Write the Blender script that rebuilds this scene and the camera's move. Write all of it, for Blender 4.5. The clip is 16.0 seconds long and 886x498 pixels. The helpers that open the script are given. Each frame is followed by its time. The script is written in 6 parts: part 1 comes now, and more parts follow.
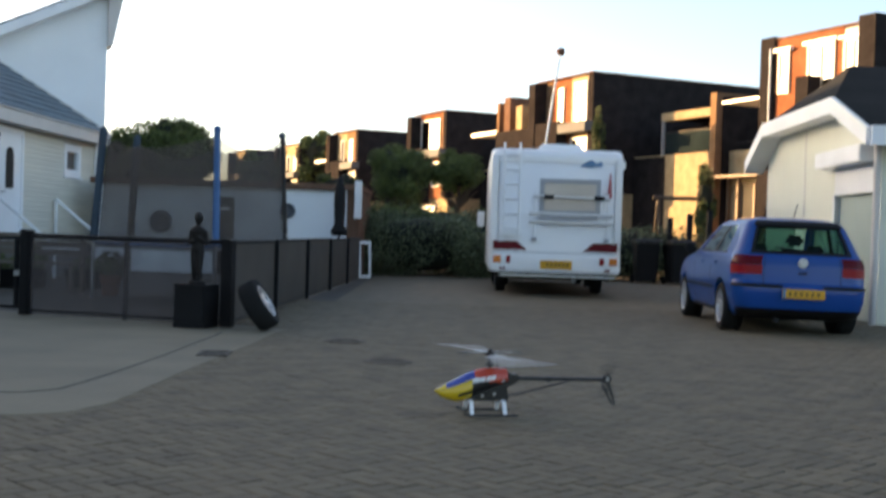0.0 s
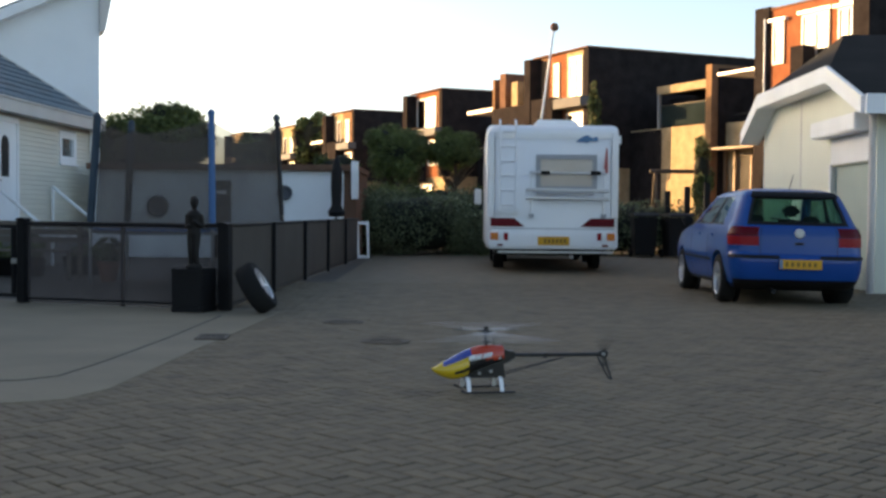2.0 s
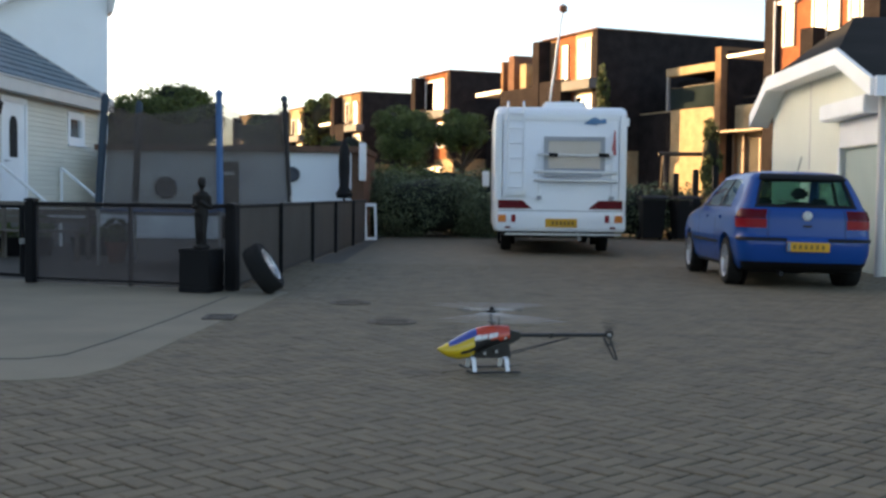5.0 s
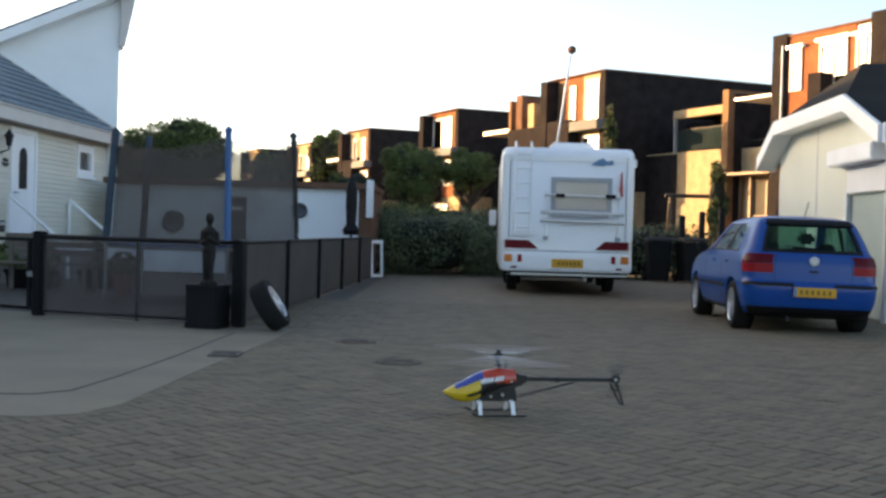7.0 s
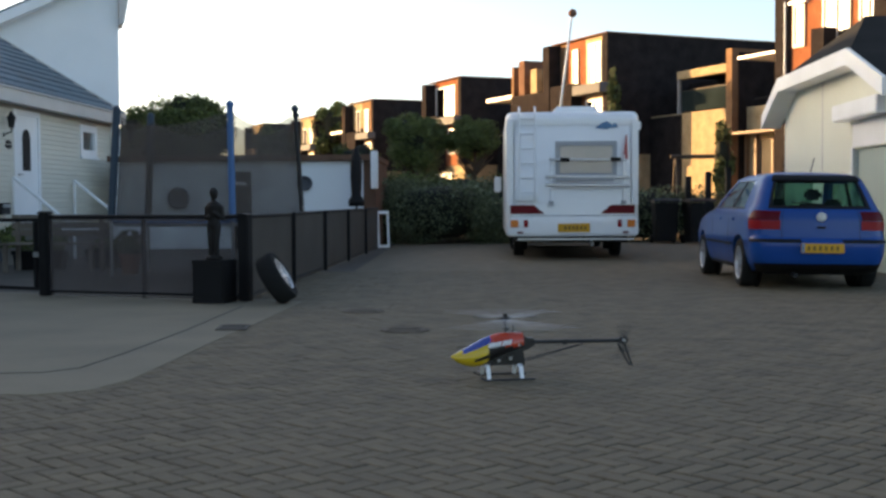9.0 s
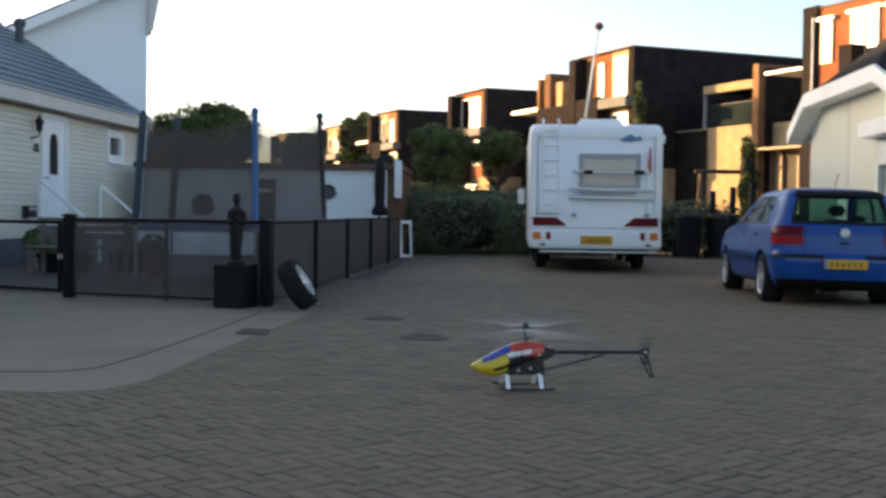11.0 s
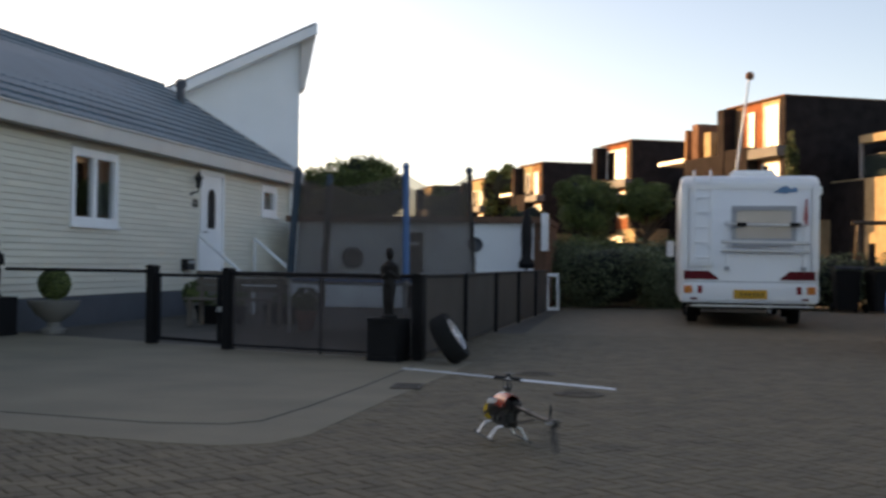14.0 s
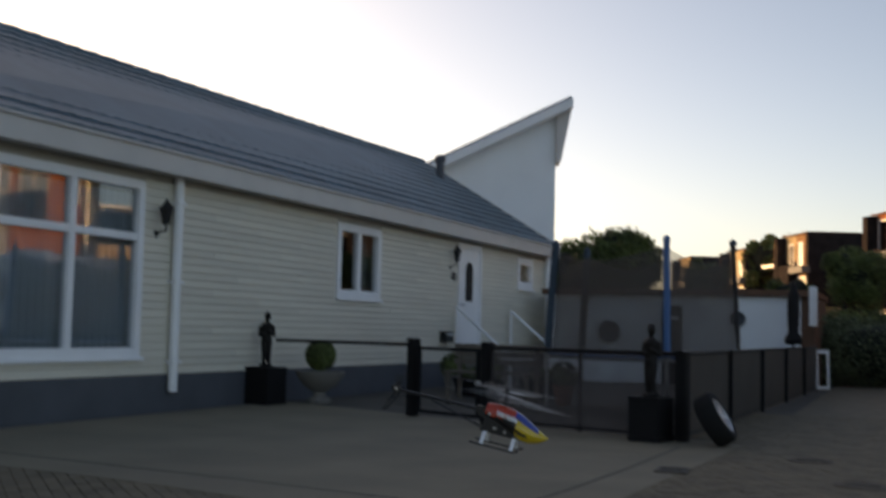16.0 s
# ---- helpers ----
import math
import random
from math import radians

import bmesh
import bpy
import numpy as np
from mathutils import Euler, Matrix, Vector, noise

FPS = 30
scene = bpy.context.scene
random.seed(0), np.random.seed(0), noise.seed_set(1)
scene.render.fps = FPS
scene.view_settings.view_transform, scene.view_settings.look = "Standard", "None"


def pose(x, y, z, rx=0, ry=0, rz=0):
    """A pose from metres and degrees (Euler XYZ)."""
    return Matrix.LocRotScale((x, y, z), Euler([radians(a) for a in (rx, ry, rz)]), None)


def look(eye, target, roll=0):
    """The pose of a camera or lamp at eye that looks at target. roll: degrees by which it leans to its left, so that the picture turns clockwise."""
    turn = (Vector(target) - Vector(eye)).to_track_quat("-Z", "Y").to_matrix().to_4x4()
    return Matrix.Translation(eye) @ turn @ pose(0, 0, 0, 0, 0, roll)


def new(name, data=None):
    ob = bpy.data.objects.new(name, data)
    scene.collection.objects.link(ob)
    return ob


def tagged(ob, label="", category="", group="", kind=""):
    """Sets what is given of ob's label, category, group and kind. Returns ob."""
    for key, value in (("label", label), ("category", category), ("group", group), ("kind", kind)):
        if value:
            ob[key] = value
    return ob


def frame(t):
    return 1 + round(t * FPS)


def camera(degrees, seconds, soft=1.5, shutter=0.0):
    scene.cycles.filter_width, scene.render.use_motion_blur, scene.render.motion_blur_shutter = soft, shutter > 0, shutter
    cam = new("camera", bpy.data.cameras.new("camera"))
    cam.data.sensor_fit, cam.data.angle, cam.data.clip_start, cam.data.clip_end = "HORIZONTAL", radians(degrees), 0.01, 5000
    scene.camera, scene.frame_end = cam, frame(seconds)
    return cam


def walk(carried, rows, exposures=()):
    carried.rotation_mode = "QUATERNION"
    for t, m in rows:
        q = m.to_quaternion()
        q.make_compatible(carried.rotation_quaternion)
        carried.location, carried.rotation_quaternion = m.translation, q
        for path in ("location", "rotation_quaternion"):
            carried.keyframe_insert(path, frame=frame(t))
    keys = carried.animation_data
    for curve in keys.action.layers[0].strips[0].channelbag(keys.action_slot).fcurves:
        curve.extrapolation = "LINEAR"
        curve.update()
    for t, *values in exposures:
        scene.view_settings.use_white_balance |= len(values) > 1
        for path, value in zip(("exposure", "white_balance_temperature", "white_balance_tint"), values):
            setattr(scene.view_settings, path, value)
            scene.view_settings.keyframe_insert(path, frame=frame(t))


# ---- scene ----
# camera and its way
cam = camera(41.72, 16.0, soft=2.8, shutter=0.9)
PATH = [
    (0, -0.000, -0.000, 1.050, 89.280, -1.750, -0.000),
    (0.5, 0.009, 0.009, 1.045, 87.895, -1.404, 0.780),
    (1, -0.004, 0.010, 1.062, 88.118, -1.410, 1.619),
    (1.5, 0.018, 0.003, 1.065, 88.489, -0.985, 1.436),
    (2, 0.033, -0.007, 1.052, 88.217, -0.432, -0.052),
    (2.5, 0.009, -0.017, 1.041, 87.743, -0.380, 0.216),
    (3, 0.025, -0.014, 1.046, 86.999, -0.192, -0.141),
    (5.5, 0.046, -0.009, 1.036, 87.580, -0.646, 0.415),
    (6, 0.035, -0.020, 1.045, 87.903, -1.037, 0.012),
    (6.5, 0.052, -0.020, 1.057, 88.527, -1.454, 0.388),
    (7, 0.029, -0.023, 1.070, 89.164, -1.523, 0.642),
    (7.5, 0.036, -0.018, 1.062, 89.132, -2.557, 0.977),
    (8, 0.041, -0.006, 1.052, 88.829, -2.027, 0.595),
    (8.5, 0.043, -0.014, 1.033, 87.724, -0.546, 1.257),
    (8.7, 0.047, 0.005, 1.047, 87.656, 0.273, 0.915),
    (10.8, 0.064, -0.016, 1.011, 88.137, 0.001, 1.497),
    (11, 0.083, -0.013, 1.016, 88.242, -0.667, 2.174),
    (11.5, 0.090, 0.009, 1.011, 88.654, -1.048, 2.798),
    (12, 0.090, -0.008, 0.995, 87.485, -1.298, 1.905),
    (12.5, 0.086, 0.035, 1.023, 88.055, -0.503, 2.372),
    (13, 0.045, 0.041, 1.041, 89.926, -1.142, 1.937),
    (13.5, -0.016, 0.010, 1.036, 90.137, -0.232, 6.989),
    (14, -0.020, 0.006, 1.044, 90.705, -0.679, 9.170),
    (14.5, -0.034, 0.032, 1.051, 89.326, -1.015, 12.608),
    (15, -0.047, 0.023, 1.066, 90.583, -1.495, 15.373),
    (15.5, -0.106, 0.110, 1.084, 91.995, -2.526, 19.370),
    (16, -0.124, 0.147, 1.092, 93.988, -1.259, 21.594),
]
walk(cam, [(t, pose(x, y, z, a, b, c)) for t, x, y, z, a, b, c in PATH],
     [(t, e, 7500 if t < 13 else 8150, 11 if t < 13 else 17) for t, e in ((0.0, 2.14), (0.5, 2.02), (2.0, 1.92), (3.0, 1.92), (5.5, 2.24), (7.0, 2.22), (7.5, 2.07), (8.5, 1.90), (11.0, 2.02), (12.5, 1.97), (13.0, 1.93), (13.5, 1.68), (14.0, 1.61), (14.5, 1.46), (15.5, 1.36), (16.0, 1.04))])

# ---- light ----
SUN_AZ, SUN_EL = -62.0, 9.0
world = bpy.data.worlds.new("world")
scene.world = world
world.use_nodes = True
wn = world.node_tree.nodes
sky = wn.new("ShaderNodeTexSky")
sky.sky_type = "NISHITA"
sky.sun_disc = False
sky.sun_elevation = radians(SUN_EL)
sky.sun_rotation = radians(SUN_AZ)
sky.dust_density = 1.6
sky.air_density = 0.62
wn["Background"].inputs[1].default_value = 0.12
world.node_tree.links.new(sky.outputs[0], wn["Background"].inputs[0])

sun = new("sun", bpy.data.lights.new("sun", "SUN"))
sun.data.energy = 4.0
sun.data.angle = radians(0.6)
sun.data.color = (1.0, 0.64, 0.33)
sa, se = radians(SUN_AZ), radians(SUN_EL)
sun.matrix_world = look((60 * math.sin(sa) * math.cos(se), 60 * math.cos(sa) * math.cos(se), 60 * math.sin(se)), (0, 0, 0))


# ---- tools ----
def mat(name, colour, rough=0.6, metal=0.0, vary=0.15, scale=6.0, fine=60.0, bump=0.1, spec=0.5, second=None, rand=0.0, island=0.0, alpha=1.0, coat=0.0):
    """Painted or mineral surface: two scales of colour change, fine relief, worn gloss."""
    m = bpy.data.materials.new(name)
    m.use_nodes = True
    n, l = m.node_tree.nodes, m.node_tree.links
    b = n["Principled BSDF"]
    b.inputs["Roughness"].default_value = rough
    b.inputs["Metallic"].default_value = metal
    b.inputs["Specular IOR Level"].default_value = spec
    b.inputs["Coat Weight"].default_value = coat
    co = n.new("ShaderNodeTexCoord")
    big, small = n.new("ShaderNodeTexNoise"), n.new("ShaderNodeTexNoise")
    big.inputs["Scale"].default_value, small.inputs["Scale"].default_value = scale * 0.25, fine
    big.inputs["Detail"].default_value, small.inputs["Detail"].default_value = 5, 3
    for t in (big, small):
        l.new(co.outputs["Object"], t.inputs["Vector"])
    add = n.new("ShaderNodeMath")
    add.operation = "MULTIPLY_ADD"
    add.inputs[1].default_value = 0.35
    l.new(small.outputs["Fac"], add.inputs[0])
    l.new(big.outputs["Fac"], add.inputs[2])
    last = add.outputs[0]
    if rand or island:
        src = n.new("ShaderNodeObjectInfo").outputs["Random"] if rand else n.new("ShaderNodeNewGeometry").outputs["Random Per Island"]
        more = n.new("ShaderNodeMath")
        more.operation = "MULTIPLY_ADD"
        more.inputs[1].default_value = rand or island
        l.new(src, more.inputs[0])
        l.new(last, more.inputs[2])
        sub = n.new("ShaderNodeMath")
        sub.operation = "SUBTRACT"
        sub.inputs[1].default_value = (rand or island) / 2
        l.new(more.outputs[0], sub.inputs[0])
        last = sub.outputs[0]
    ramp = n.new("ShaderNodeValToRGB")
    dark = [max(0.0, v * (1 - vary * 1.6)) for v in colour]
    light = [min(1.0, v * (1 + vary)) for v in (second or colour)]
    ramp.color_ramp.elements[0].position, ramp.color_ramp.elements[1].position = 0.38, 0.98
    ramp.color_ramp.elements[0].color, ramp.color_ramp.elements[1].color = (*dark, 1), (*light, 1)
    l.new(last, ramp.inputs[0])
    l.new(ramp.outputs[0], b.inputs["Base Color"])
    if bump:
        bp = n.new("ShaderNodeBump")
        bp.inputs["Strength"].default_value = bump
        bp.inputs["Distance"].default_value = 0.01
        l.new(small.outputs["Fac"], bp.inputs["Height"])
        l.new(bp.outputs[0], b.inputs["Normal"])
    if alpha < 1:
        b.inputs["Alpha"].default_value = alpha
    return m


def glass(name, colour, rough=0.03, see=0.5):
    """Window glass: part see-through, with a clear gloss."""
    m = bpy.data.materials.new(name)
    m.use_nodes = True
    n, l = m.node_tree.nodes, m.node_tree.links
    out = n["Material Output"]
    tr, gl, mix = n.new("ShaderNodeBsdfTransparent"), n.new("ShaderNodeBsdfGlossy"), n.new("ShaderNodeMixShader")
    tr.inputs[0].default_value = (*colour, 1)
    gl.inputs["Roughness"].default_value = rough
    fr = n.new("ShaderNodeLayerWeight")
    pw, mp = n.new("ShaderNodeMath"), n.new("ShaderNodeMath")
    pw.operation, mp.operation = "POWER", "MULTIPLY_ADD"
    fr.inputs["Blend"].default_value = 0.5
    pw.inputs[1].default_value = 4.0
    mp.inputs[1].default_value, mp.inputs[2].default_value = 0.8, 1 - see + 0.04
    mp.use_clamp = True
    l.new(fr.outputs["Facing"], pw.inputs[0])
    l.new(pw.outputs[0], mp.inputs[0])
    l.new(mp.outputs[0], mix.inputs[0])
    l.new(tr.outputs[0], mix.inputs[1])
    l.new(gl.outputs[0], mix.inputs[2])
    l.new(mix.outputs[0], out.inputs[0])
    return m


def box(bm, x0, x1, y0, y1, z0, z1, m=None):
    vs = [bm.verts.new((x, y, z)) for z in (z0, z1) for x, y in ((x0, y0), (x1, y0), (x1, y1), (x0, y1))]
    for f in ((3, 2, 1, 0), (4, 5, 6, 7), (0, 1, 5, 4), (1, 2, 6, 5), (2, 3, 7, 6), (3, 0, 4, 7)):
        bm.faces.new([vs[k] for k in f])
    if m is not None:
        bmesh.ops.transform(bm, matrix=m, verts=vs)
    return vs


def prism(bm, outline, a, b, axis="y", m=None):
    """Push a closed outline of (u, v) from a to b along axis; u, v are the other two axes in order."""
    def at(p, w):
        return {"x": (w, p[0], p[1]), "y": (p[0], w, p[1]), "z": (p[0], p[1], w)}[axis]
    lo, hi = [bm.verts.new(at(p, a)) for p in outline], [bm.verts.new(at(p, b)) for p in outline]
    bm.faces.new(lo), bm.faces.new(hi[::-1])
    k = len(outline)
    for i in range(k):
        bm.faces.new((lo[i], hi[i], hi[(i + 1) % k], lo[(i + 1) % k]))
    if m is not None:
        bmesh.ops.transform(bm, matrix=m, verts=lo + hi)
    return lo + hi


def tube(bm, p, q, r, r2=None, n=10):
    p, q = Vector(p), Vector(q)
    d = q - p
    m = Matrix.Translation((p + q) / 2) @ d.to_track_quat("Z", "Y").to_matrix().to_4x4()
    return bmesh.ops.create_cone(bm, cap_ends=True, segments=n, radius1=r, radius2=r if r2 is None else r2, depth=d.length, matrix=m)["verts"]


def lathe(bm, profile, n=24, m=None, caps=True):
    """Turn a profile of (radius, height) round z."""
    rings = []
    for r, z in profile:
        rings.append([bm.verts.new((r * math.cos(2 * math.pi * k / n), r * math.sin(2 * math.pi * k / n), z)) for k in range(n)])
    for a, b in zip(rings, rings[1:]):
        for k in range(n):
            bm.faces.new((a[k], a[(k + 1) % n], b[(k + 1) % n], b[k]))
    if caps:
        bm.faces.new(rings[0][::-1]), bm.faces.new(rings[-1])
    vs = [v for ring in rings for v in ring]
    if m is not None:
        bmesh.ops.transform(bm, matrix=m, verts=vs)
    return vs


def loft(bm, rings, caps=True):
    """Skin a row of closed rings of equal length."""
    rs = [[bm.verts.new(p) for p in ring] for ring in rings]
    k = len(rs[0])
    for a, b in zip(rs, rs[1:]):
        for i in range(k):
            bm.faces.new((a[i], a[(i + 1) % k], b[(i + 1) % k], b[i]))
    if caps:
        bm.faces.new(rs[0][::-1]), bm.faces.new(rs[-1])
    return rs


def soften(bm, w=0.01, seg=2):
    bmesh.ops.remove_doubles(bm, verts=bm.verts, dist=1e-5)
    es = [e for e in bm.edges if len(e.link_faces) == 2 and e.calc_face_angle(0) > 0.5]
    bmesh.ops.bevel(bm, geom=es, offset=w, segments=seg, affect="EDGES", clamp_overlap=True)


def mesh(name, bm, material, smooth=False):
    bmesh.ops.recalc_face_normals(bm, faces=bm.faces)
    me = bpy.data.meshes.new(name)
    bm.to_mesh(me)
    bm.free()
    me.materials.append(material)
    if smooth:
        me.shade_smooth()
        me.set_sharp_from_angle(angle=radians(38))
    return me


def part(name, bm, material, parent, label="", smooth=False):
    ob = new(name, mesh(name, bm, material, smooth))
    ob.parent = parent
    return tagged(ob, label)


def thing(name, label, category, m=None, group="", kind=""):
    ob = new(name)
    ob.empty_display_size = 0.2
    if m is not None:
        ob.matrix_basis = m
    return tagged(ob, label, category, group, kind)


def solid(name, bm, material, label="", category="", kind="", group="", m=None, smooth=False):
    ob = new(name, mesh(name, bm, material, smooth))
    if m is not None:
        ob.matrix_basis = m
    return tagged(ob, label, category, group, kind)


def B():
    return bmesh.new()


def bx(*a, soft=0.0):
    bm = B()
    box(bm, *a)
    if soft:
        soften(bm, soft)
    return bm


# ---- materials ----
M_PAVE = mat("grey_brown_paver", (0.133, 0.104, 0.063), 0.8, vary=0.2, scale=14, fine=60, bump=0.35, island=0.22, second=(0.152, 0.118, 0.073))
M_PAVE_P = mat("grey_brown_paver_piece", (0.133, 0.104, 0.063), 0.8, vary=0.2, scale=14, fine=60, bump=0.35, rand=0.22, second=(0.152, 0.118, 0.073))
M_GROUND = mat("sandy_joint_bed", (0.08, 0.07, 0.057), 0.9, vary=0.25, scale=3, fine=30, bump=0.2)
M_APRON = mat("pale_concrete", (0.2, 0.169, 0.115), 0.8, vary=0.16, scale=4, fine=50, bump=0.25)
M_GUTTER = mat("dark_joint", (0.05, 0.048, 0.045), 0.9)
M_BRICK = mat("cream_brick", (0.66, 0.63, 0.54), 0.75, vary=0.12, scale=10, fine=60, bump=0.3, island=0.35)
M_BRICK_P = mat("cream_brick_piece", (0.66, 0.63, 0.54), 0.75, vary=0.12, scale=10, fine=60, bump=0.3, rand=0.35)
M_SIDING = mat("cream_siding", (0.64, 0.61, 0.51), 0.5, vary=0.07, scale=1.5, fine=50, bump=0.08, rand=0.25)
M_MORTAR = mat("grey_mortar", (0.44, 0.42, 0.37), 0.9, vary=0.12)
M_PLINTH = mat("dark_grey_plinth", (0.075, 0.085, 0.1), 0.7, vary=0.15, bump=0.2)
M_TILE = mat("blue_grey_roof_tile", (0.052, 0.115, 0.155), 0.5, vary=0.2, scale=5, fine=40, bump=0.2, island=0.3)
M_ROOFDARK = mat("dark_roof_tile", (0.02, 0.021, 0.021), 0.85, vary=0.2, island=0.3, spec=0.08)
M_FASCIA = mat("beige_fascia", (0.58, 0.56, 0.53), 0.5, vary=0.06, bump=0.05)
M_WHITE = mat("white_paint", (0.84, 0.86, 0.87), 0.4, vary=0.05, bump=0.04)
M_RENDER = mat("white_render", (0.86, 0.9, 0.92), 0.8, vary=0.06, scale=2, bump=0.15)
M_CREAM = mat("cream_render", (0.74, 0.75, 0.64), 0.8, vary=0.06, scale=2, bump=0.15)
M_GLASS = glass("window_glass", (0.7, 0.74, 0.76), see=0.88)
M_INSIDE = mat("dim_room", (0.18, 0.17, 0.16), 0.9)
M_SHEER = mat("white_net_cloth", (0.7, 0.74, 0.76), 0.9, vary=0.06)
M_CURTAIN = mat("pale_curtain", (0.5, 0.47, 0.42), 0.9)
M_BLACK = mat("black_paint", (0.009, 0.009, 0.01), 0.6, vary=0.2, bump=0.05, spec=0.2)
M_IRON = mat("black_iron", (0.018, 0.018, 0.019), 0.55, vary=0.3, bump=0.1, spec=0.3)
M_DUSTIRON = mat("dusty_iron", (0.095, 0.08, 0.067), 0.8, vary=0.25, bump=0.2)
M_COVER = mat("dust_filled_iron", (0.112, 0.088, 0.065), 0.85, vary=0.25, bump=0.2)
M_STEEL = mat("dull_steel", (0.5, 0.51, 0.52), 0.35, metal=0.9, vary=0.1)
M_BLUEP = mat("blue_foam", (0.04, 0.13, 0.3), 0.6, vary=0.1)
M_BLUED = mat("faded_dark_blue_foam", (0.035, 0.06, 0.085), 0.75, vary=0.2)
M_BRONZE = mat("dark_bronze", (0.013, 0.011, 0.01), 0.65, vary=0.3, spec=0.25)
M_STONE = mat("grey_stone", (0.2, 0.19, 0.17), 0.85, vary=0.2, bump=0.3)
M_LEAF = mat("green_leaf", (0.05, 0.074, 0.018), 0.65, vary=0.35, island=0.6, second=(0.11, 0.145, 0.04), bump=0)
M_LEAFD = mat("grey_green_leaf", (0.08, 0.105, 0.05), 0.65, vary=0.35, island=0.6, second=(0.125, 0.155, 0.08), bump=0)
M_BARK = mat("brown_bark", (0.08, 0.055, 0.035), 0.9, vary=0.3, bump=0.6)
M_RUBBER = mat("black_rubber", (0.013, 0.013, 0.013), 0.85, vary=0.2, spec=0.2)
M_ALLOY = mat("silver_alloy", (0.62, 0.63, 0.65), 0.3, metal=0.8, vary=0.08)
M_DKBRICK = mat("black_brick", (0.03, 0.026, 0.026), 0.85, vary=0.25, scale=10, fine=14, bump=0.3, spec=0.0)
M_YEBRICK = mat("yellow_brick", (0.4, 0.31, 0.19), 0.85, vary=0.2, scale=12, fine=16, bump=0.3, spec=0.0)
M_REBRICK = mat("orange_brick", (0.27, 0.105, 0.055), 0.85, vary=0.18, scale=12, fine=16, bump=0.3, spec=0.0)
M_BRBRICK = mat("brown_brick", (0.17, 0.1, 0.07), 0.85, vary=0.2, scale=12, fine=16, bump=0.3, spec=0.0)
M_GREYPANEL = mat("grey_panel", (0.3, 0.31, 0.32), 0.5, vary=0.06)


def mesh_cloth(name, colour, cover):
    """Woven net: dark threads with gaps that let the view through."""
    m = bpy.data.materials.new(name)
    m.use_nodes = True
    n, l = m.node_tree.nodes, m.node_tree.links
    b = n["Principled BSDF"]
    b.inputs["Base Color"].default_value = (*colour, 1)
    b.inputs["Roughness"].default_value = 0.8
    co, ns = n.new("ShaderNodeTexCoord"), n.new("ShaderNodeTexNoise")
    ns.inputs["Scale"].default_value = 1.6
    l.new(co.outputs["Object"], ns.inputs["Vector"])
    rng = n.new("ShaderNodeMapRange")
    rng.inputs["To Min"].default_value, rng.inputs["To Max"].default_value = cover - 0.12, cover + 0.12
    l.new(ns.outputs["Fac"], rng.inputs["Value"])
    l.new(rng.outputs[0], b.inputs["Alpha"])
    return m


M_NET = mesh_cloth("black_net", (0.09, 0.07, 0.058), 0.6)
M_SCREEN = mesh_cloth("dark_screen_mesh", (0.1, 0.083, 0.08), 0.45)
M_SCREEN_T = mesh_cloth("brown_screen_cloth", (0.06, 0.048, 0.039), 0.95)



# ---- ground ----
bm = B()
box(bm, -600, 600, -400, 900, -0.6, -0.014)
solid("ground", bm, M_GROUND, "dark sandy bed under the paving", "ground", "structure")

# pale concrete apron in front of the house, its kerb line sweeping round to the fence corner
APRON = [(-8.6, 7.45), (-5.2, 6.95), (-3.5, 6.52), (-2.7, 6.32), (-2.3, 6.28), (-2.05, 6.42), (-1.92, 6.8), (-1.88, 7.6), (-1.82, 8.9), (-1.72, 10.4),
         (-1.65, 12.2), (-2.2, 12.6), (-4.7, 13.4), (-8.6, 15.2)]
bm = B()
prism(bm, APRON, -0.3, 0.004, "z")
solid("pavement", bm, M_APRON, "pale worn concrete pavement before the house", "pavement", "structure")
bm = B()
GUT = [(-8.6, 8.1), (-5.5, 7.55), (-4.4, 7.35), (-3.0, 7.05), (-2.55, 7.1), (-2.38, 7.3), (-2.3, 8.05), (-2.22, 9.5), (-2.17, 11.6)]
for (a, b), (c, d) in zip(GUT, GUT[1:]):
    w = Vector((c - a, d - b)).normalized() * 0.008
    prism(bm, [(a - w.y, b + w.x), (a + w.y, b - w.x), (c + w.y, d - w.x), (c - w.y, d + w.x)], 0.0, 0.0075, "z")
solid("joint_strip", bm, M_GUTTER, "dark joint along the concrete pavement", "joint", "structure")

# ---- low house with cream siding ----
HA = radians(-1.2)
HM = Matrix.Translation((-9.02, 0, 0)) @ Matrix.Rotation(HA, 4, "Z")
# in the house's own space x=0 is the outer face of the long wall and y runs along it
HY0, HY1 = 3.0, 28.0
OPEN = [(8.3, 11.95, 0.69, 2.83), (16.97, 18.58, 1.59, 2.81), (22.2, 23.5, 0.62, 2.88), (25.85, 26.95, 2.1, 2.82)]


def wall_with_holes(bm, y0, y1, z0, z1, x0, x1, holes):
    cuts = sorted({y0, y1, *[h[0] for h in holes], *[h[1] for h in holes]})
    for a, b in zip(cuts, cuts[1:]):
        hs = [h for h in holes if h[0] <= a and h[1] >= b]
        z = z0
        for h in sorted(hs, key=lambda q: q[2]):
            if h[2] > z:
                box(bm, x0, x1, a, b, z, h[2])
            z = h[3]
        if z < z1:
            box(bm, x0, x1, a, b, z, z1)


